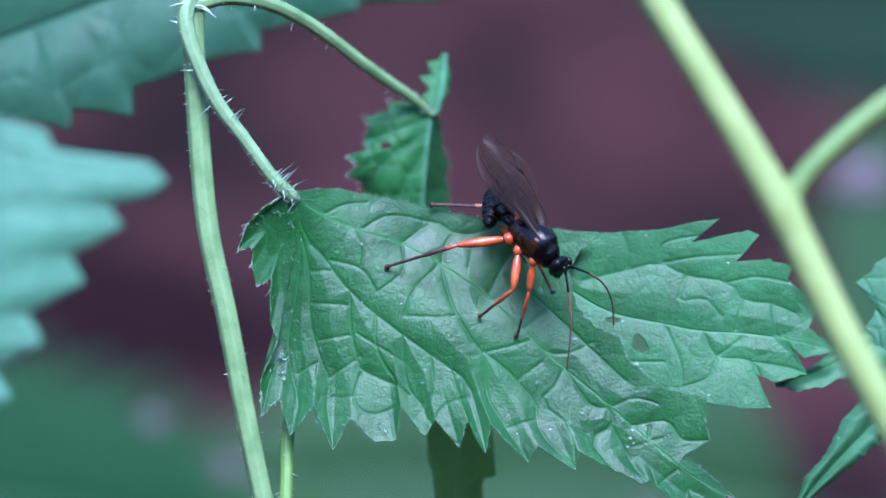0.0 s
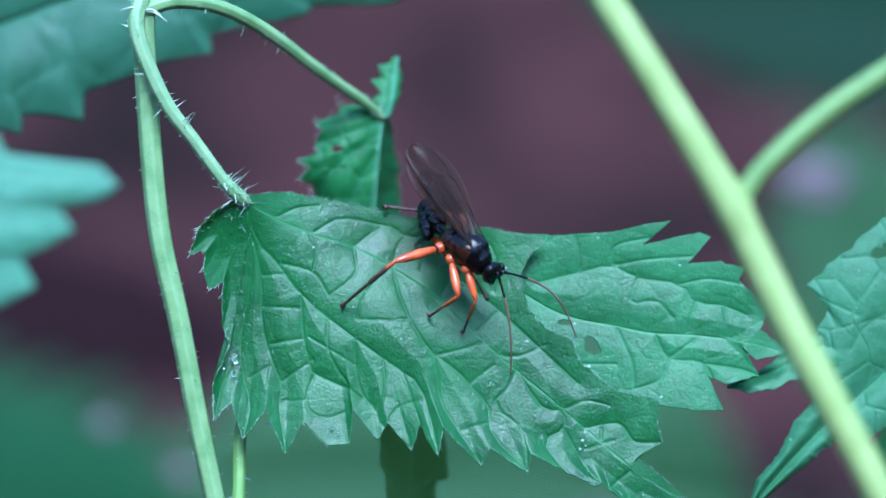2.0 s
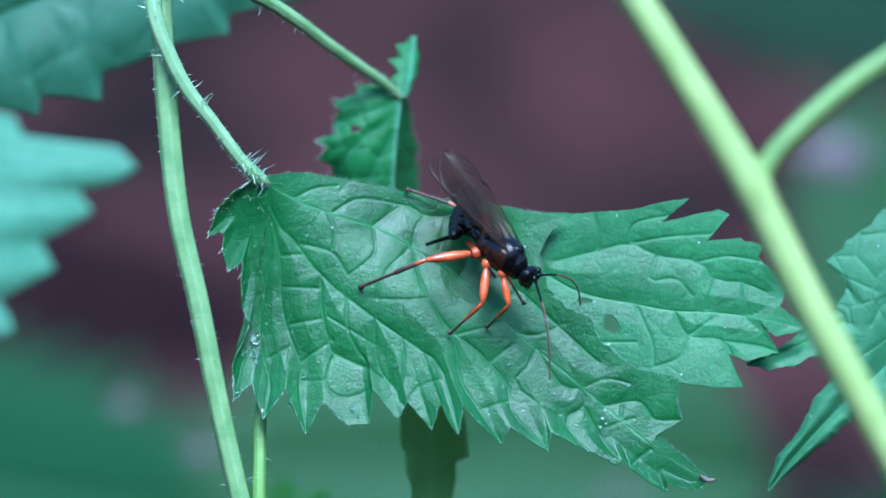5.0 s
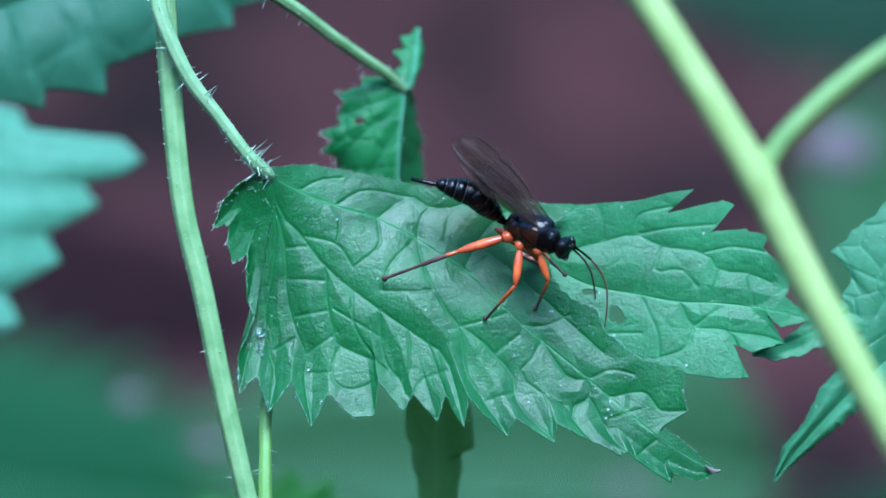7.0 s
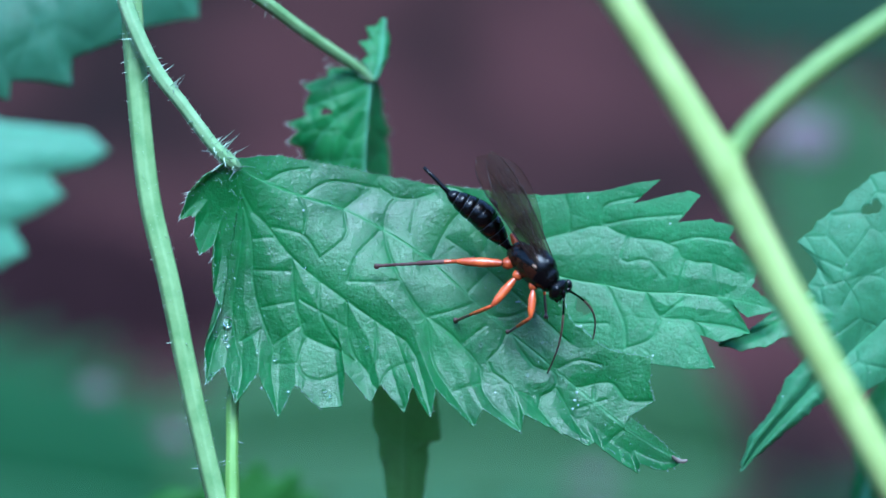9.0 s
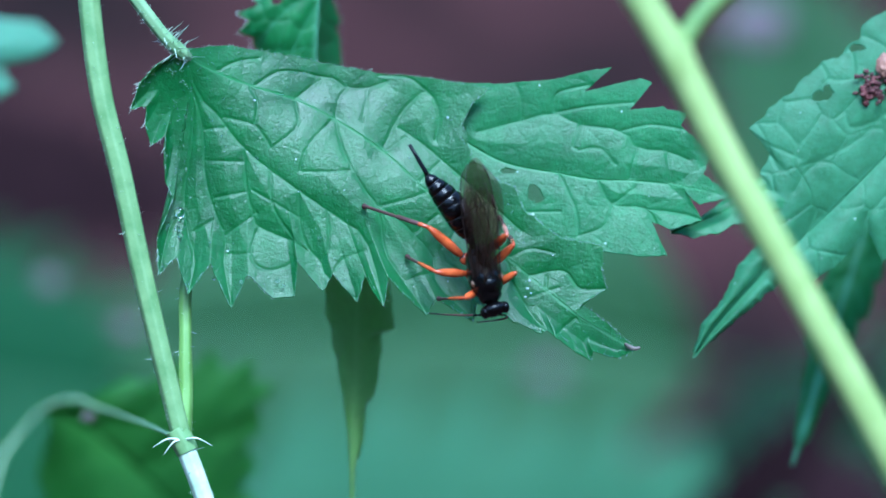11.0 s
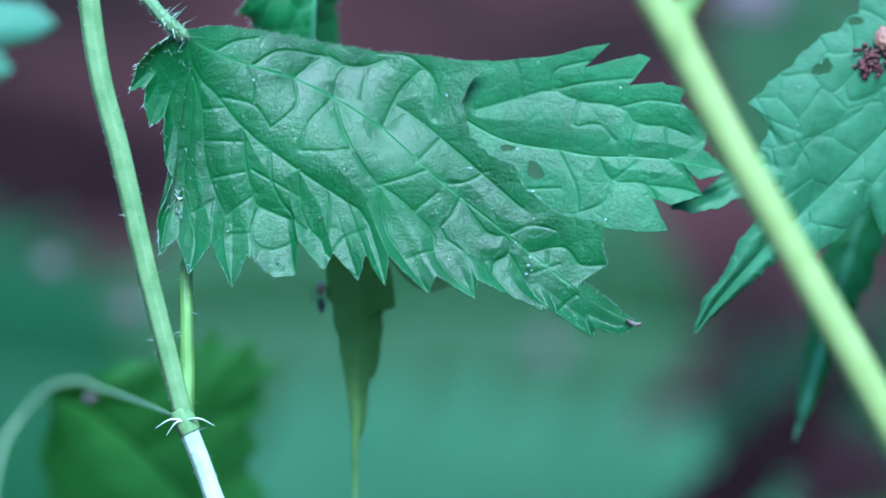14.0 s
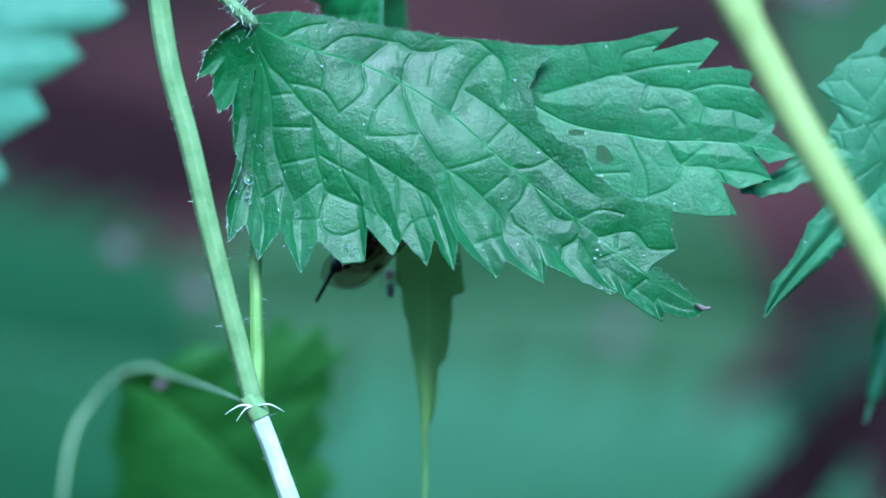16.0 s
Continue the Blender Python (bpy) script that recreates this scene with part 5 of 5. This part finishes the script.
# Places in the site grid over time: head, waist, lean of the head towards the lens (share of the length), depth,
# way of the back (right, up, to the lens), bend of the abdomen, its end, its sting, wing tips and antenna tips (right, left).
BODY = [
    (0, (990, 470), (905, 400), 0.42, -88, (0.5, 0.75, 0.4), (880, 345), (862, 398), (852, 408), (872, 230), (838, 260), (995, 650), (1075, 575)),
    (0.5, (972, 496), (900, 405), 0.42, -88, (0.5, 0.75, 0.4), (871, 349), (859, 399), (849, 409), (858, 248), (827, 274), (984, 669), (1057, 611)),
    (1, (965, 494), (875, 418), 0.42, -88, (0.5, 0.75, 0.4), (853, 355), (835, 410), (825, 420), (868, 232), (823, 260), (987, 661), (1095, 646)),
    (1.5, (947, 496), (868, 426), 0.42, -88, (0.5, 0.75, 0.4), (848, 371), (840, 426), (833, 436), (839, 246), (802, 265), (826, 673), (1036, 657)),
    (2, (953, 473), (868, 411), 0.42, -88, (0.5, 0.75, 0.4), (848, 360), (840, 415), (820, 431), (827, 225), (791, 257), (978, 667), (1085, 586)),
    (2.5, (957, 445), (864, 393), 0.42, -88, (0.5, 0.75, 0.4), (842, 343), (841, 401), (814, 426), (812, 225), (777, 253), (999, 672), (1101, 614)),
    (3, (965, 453), (885, 392), 0.42, -88, (0.5, 0.75, 0.4), (855, 342), (850, 407), (800, 447), (826, 212), (788, 242), (994, 643), (1064, 568)),
    (3.5, (988, 450), (908, 394), 0.42, -88, (0.5, 0.75, 0.4), (874, 339), (856, 394), (816, 424), (859, 222), (824, 249), (1102, 620), (1073, 415)),
    (4, (989, 478), (904, 415), 0.42, -88, (0.5, 0.75, 0.4), (874, 360), (851, 410), (805, 435), (863, 247), (828, 275), (1013, 661), (1122, 577)),
    (4.5, (979, 501), (895, 442), 0.42, -88, (0.5, 0.75, 0.4), (869, 387), (851, 442), (811, 456), (855, 274), (818, 301), (999, 693), (1112, 669)),
    (5, (969, 508), (897, 457), 0.42, -88, (0.5, 0.75, 0.4), (877, 407), (852, 450), (804, 467), (854, 280), (798, 321), (1008, 773), (1051, 569)),
    (7.5, (1054, 480), (955, 443), 0.42, -88, (0.45, 0.75, 0.45), (900, 387), (821, 359), (761, 335), (894, 278), (866, 318), (1093, 565), (1112, 631)),
    (8, (1060, 486), (973, 445), 0.42, -88, (0.45, 0.75, 0.45), (913, 382), (841, 356), (781, 318), (915, 268), (890, 310), (1096, 647), (1147, 608)),
    (10.3, (1078, 697), (1033, 608), 0.35, -80, (0.25, 0.4, 0.85), (982, 524), (943, 473), (913, 430), (993, 442), (1032, 439), (1067, 776), (1122, 767)),
    (10.5, (1054, 710), (1014, 619), 0.35, -80, (0.15, 0.4, 0.9), (974, 514), (935, 463), (906, 419), (1000, 431), (1035, 440), (1023, 800), (1137, 822)),
    (11, (1051, 798), (1021, 698), 0.2, -80, (0.1, 0.3, 0.9), (984, 622), (934, 561), (899, 500), (997, 517), (1037, 515), (945, 801), (1020, 823)),
    (11.5, (1044, 874), (1046, 809), -0.6, -60, (0.1, -0.2, 0.95), (1027, 734), (977, 653), (940, 599), (1084, 665), (1103, 681), (994, 888), (1024, 889)),
    (11.8, (992, 883), (1028, 849), -0.9, -40, (0.2, -0.7, 0.6), (1035, 782), (993, 701), (980, 647), (1126, 844), (1091, 871), (955, 865), (964, 886)),
    (12, (915, 850), (1012, 892), -0.2, -10, (0.1, -1, 0.2), (1034, 822), (1036, 742), (1052, 693), (1105, 954), (1068, 958), (887, 779), (897, 769)),
    (12.3, (897, 791), (959, 859), -0.3, 40, (-0.4, -0.8, 0.1), (1005, 893), (1046, 870), (1078, 864), (1049, 976), (1021, 965), (866, 762), (886, 752)),
    (12.5, (885, 789), (959, 849), -0.3, 50, (-0.5, -0.8, 0), (993, 890), (1038, 856), (1083, 872), (1046, 963), (1026, 951), (865, 767), (876, 757)),
    (13, (880, 743), (963, 808), -0.2, 80, (-0.3, -0.75, -0.5), (1018, 842), (1045, 842), (1101, 887), (994, 964), (1082, 940), (841, 712), (851, 702)),
    (13.5, (896, 706), (974, 763), -0.2, 90, (-0.2, -0.7, -0.6), (1029, 785), (1058, 796), (1108, 824), (1051, 873), (1117, 853), (867, 675), (877, 665)),
    (14, (843, 687), (906, 729), -0.2, 95, (-0.2, -0.7, -0.6), (951, 750), (980, 756), (1010, 767), (969, 785), (1000, 776), (804, 645), (814, 646)),
    (14.5, (803, 688), (862, 718), -0.2, 95, (-0.1, -0.7, -0.6), (902, 736), (931, 747), (946, 753), (905, 762), (945, 762), (759, 656), (780, 647)),
    (15, (817, 674), (845, 735), -0.2, 95, (-0.1, -0.6, -0.7), (864, 761), (879, 771), (893, 777), (872, 778), (915, 776), (788, 623), (818, 624)),
    (15.5, (786, 678), (801, 743), -0.2, 95, (0, -0.6, -0.75), (806, 768), (822, 778), (846, 806), (788, 790), (838, 790), (767, 632), (797, 633)),
    (16, (796, 686), (734, 724), -0.2, 95, (0.2, -0.6, -0.7), (693, 757), (657, 786), (627, 835), (609, 794), (660, 844), (822, 652), (842, 663)),
]
FEET = {
    "right_hind": [(0, 685, 472), (0.5, 714, 459), (1, 668, 477), (1.5, 667, 472), (2, 691, 535), (2.5, 691, 532), (3, 689, 534), (3.5, 690, 533), (4, 690, 530), (4.5, 692, 534), (5, 689, 538), (7.5, 738, 547), (8, 743, 551), (10.3, 807, 489), (10.5, 804, 490), (11, 829, 623), (11.5, 850, 625), (11.8, 878, 676), (12, 968, 736), (12.3, 968, 734), (12.5, 966, 734)],
    "right_mid": [(0, 850, 560), (0.5, 849, 557), (1, 850, 558), (1.5, 849, 559), (2, 846, 554), (2.5, 853, 554), (3, 849, 557), (3.5, 850, 557), (4, 849, 556), (4.5, 848, 554), (5, 847, 622), (7.5, 920, 610), (8, 925, 605), (10.3, 895, 682), (10.5, 880, 704), (11, 902, 715), (11.5, 911, 796), (11.8, 910, 800)],
    "right_fore": [(0, 915, 595), (0.5, 920, 590), (1, 914, 588), (1.5, 915, 593), (2, 905, 583), (2.5, 903, 582), (3, 904, 587), (3.5, 954, 560), (4, 945, 574), (4.5, 914, 612), (5, 913, 612), (7.5, 1010, 594), (8, 1012, 587), (10.3, 999, 754), (10.5, 990, 759), (11, 956, 791), (12, 916, 800), (12.5, 832, 781)],
    "left_hind": [(0, 765, 362), (0.5, 765, 361), (1, 767, 359), (1.5, 763, 363), (2, 768, 360), (2.5, 764, 356), (3, 760, 362), (3.5, 764, 360), (4, 762, 362), (4.5, 753, 401), (5, 775, 366), (10.3, 1048, 475), (10.5, 1043, 530), (11, 1069, 649), (11.5, 986, 588), (11.8, 1128, 753), (12, 983, 711), (12.3, 1156, 826), (12.5, 1074, 832)],
    "left_mid": [(10.3, 1100, 626), (10.5, 1101, 634), (11, 1088, 684), (11.5, 1115, 816), (11.8, 1092, 815)],
    "left_fore": [(0, 985, 515), (10.3, 1130, 708), (10.5, 1102, 746), (11, 1094, 749)],
}


def aim(origin, forward, up):
    """A pose whose x looks along forward and whose z leans to up."""
    x = Vector(forward).normalized()
    y = Vector(up).cross(x).normalized()
    z = x.cross(y)
    m = Matrix((x, y, z)).transposed().to_4x4()
    m.translation = origin
    return m


def grid_dir(du, dv, dd):
    """World vector of a step in the grid."""
    return SITE.to_3x3() @ (Vector((du, -dv, -dd)) * UNIT)


def full_reach(a, b, length, lean):
    """World vector from a to b in the grid, stretched to its true length by depth where the picture plane shows less."""
    du, dv = b[0] - a[0], b[1] - a[1]
    flat = math.hypot(du, dv)
    want = length * MM / UNIT
    dd = -math.copysign(math.sqrt(max(want ** 2 - flat ** 2, (0.1 * want) ** 2)), lean) if lean else 0.0
    return grid_dir(du, dv, dd)


def foot_at(name, t):
    rows = FEET[name]
    for (ta, ua, va), (tb, ub, vb) in zip(rows, rows[1:]):
        if ta <= t <= tb and tb - ta < 2.6:
            f = (t - ta) / (tb - ta)
            return ua + (ub - ua) * f, va + (vb - va) * f
    return (rows[-1][1:] if abs(rows[-1][0] - t) < 0.01 else None)


def motions():
    body_rows, rows = [], {k: [] for k in PARTS}
    for t, head, waist, lean, depth, up, bend, end, sting, wing_r, wing_l, ant_r, ant_l in BODY:
        way = full_reach(waist, head, 5.7, lean)
        if abs(lean) < 0.7 and t < 11.2 or abs(lean) < 0.5:
            way = grid_dir(head[0] - waist[0], head[1] - waist[1], -lean * math.hypot(head[0] - waist[0], head[1] - waist[1]))
        w = spot(waist[0], waist[1], depth + (max(0.0, on_leaf(*waist)) if t < 11.7 else 0.0))
        m = aim((0, 0, 0), way, side(*up))
        m.translation = w - m.to_3x3() @ (WAIST * MM)
        body_rows.append((t, m))
        inv = m.inverted()
        turn = inv.to_3x3()
        back = Vector((0, 0, 1))
        # abdomen: two pieces; depth chosen so that each keeps its length
        flip = -1 if t < 5.5 else (0.5 if t < 12.4 else -0.5)
        a = turn @ full_reach(waist, bend, 4.0, flip)
        pose_a = aim(WAIST * MM, -a, back + Vector((-0.3, 0, 0)))
        rows["abdomen"].append((t, pose_a))
        b = turn @ full_reach(bend, end, 3.4, -flip if t < 5.5 else 0)
        joint = pose_a @ Vector((-4.0 * MM + 0.25 * MM, 0, 0))
        pose_b = pose_a.inverted() @ aim(joint, -b, back + Vector((-0.3, 0, 0)))
        rows["rear"].append((t, pose_b))
        tip_joint = pose_a @ pose_b @ Vector((-3.1 * MM, 0, 0))
        c = turn @ full_reach(end, sting, 3.3, -0.4 if t < 5.5 else 0)
        rows["tail"].append((t, pose_a.inverted() @ aim(tip_joint, -c, back + Vector((-0.3, 0, 0)))))
        # wings
        for s, nm, tip in ((-1, "right", wing_l if t < 9 else wing_r), (1, "left", wing_r if t < 9 else wing_l)):
            root = Vector((WING_ROOT.x, s * WING_ROOT.y, WING_ROOT.z)) * MM
            rw = m @ root
            q = SITE.inverted() @ rw
            k = UNIT * (-q.z) / FOCUS
            ru, rv = q.x / k + 784, 441 - q.y / k
            d = turn @ full_reach((ru, rv), tip, 10.3, 0.5 if 10.2 < t < 12.1 else (-0.4 if t < 5.5 or t > 13.7 else 0))
            normal = back + (turn @ side(0, 0, 1) * 0.7 if t < 9 else Vector((0, 0.9 * s, 0)))
            if t > 12.7:
                normal = turn @ side(0, 0, -1) * 1.2 + back * 0.4
            rows["fore_" + nm].append((t, aim(root, d, normal)))
            d2 = d.normalized() + Vector((0, -0.12 * s, -0.05))
            rows["hind_" + nm].append((t, aim(root + Vector((-0.5, 0, -0.15)) * MM, d2, normal)))
        # antennae
        for s, nm, tip in ((-1, "right", ant_r), (1, "left", ant_l)):
            root = Vector((3.55, 0.24 * s, 0.12)) * MM
            d = turn @ full_reach(head, tip, 8.6, -0.4)
            rows["antenna_" + nm].append((t, aim(root, d, back + Vector((0.2, 0.3 * s, 0)))))
        # legs: two-bone reach from hip to foot
        for name, (hip, s, thigh, shin, r) in LEGS.items():
            hip = Vector(hip) * MM * 1.08
            foot = foot_at(name, t)
            if foot:
                goal = inv @ spot(foot[0], foot[1], on_leaf(*foot) - 8)
            else:
                rest = REST[name.replace("left", "right")]
                goal = Vector((rest[0], rest[1] * -s, rest[2])) * (MM * (0.62 if t > 12.6 else 1.0))
            reach = goal - hip
            l1, l2 = thigh * MM, shin * MM
            dist = min(max(reach.length, (l2 - l1) * 1.04), (l1 + l2) * 0.995)
            n = reach.normalized()
            ca = (l1 * l1 + dist * dist - l2 * l2) / (2 * l1 * dist)
            pole = Vector((0.0, 0.9 * s, 0.4)) if "hind" in name else Vector((0.8, 0.5 * s, 0.35))
            if 9 < t < 11.6:
                pole = Vector((0, 0.25, 1)) if s > 0 else Vector((-0.6, -0.4, 0.8)) if "hind" in name else Vector((0.2, -0.4, 0.8))
            if name == "left_hind" and 5.2 < t < 9:
                pole = Vector((-0.2, 0.5, -0.6))
            if s > 0 and t < 9 and "hind" not in name:
                pole = Vector((-0.2, 0.6, -0.5))
            bendv = (pole - n * pole.dot(n)).normalized()
            d1 = n * ca + bendv * math.sqrt(max(0, 1 - ca * ca))
            pose_t = aim(hip, d1, bendv)
            knee = hip + d1 * l1
            pose_s = aim(knee, hip + n * dist - knee, bendv)
            rows[name].append((t, pose_t))
            rows[name + "_shin"].append((t, pose_t.inverted() @ pose_s))
    walk(wasp, body_rows)
    walk(fly, fly_rows())
    for k, ob in PARTS.items():
        walk(ob, rows[k])


motions()
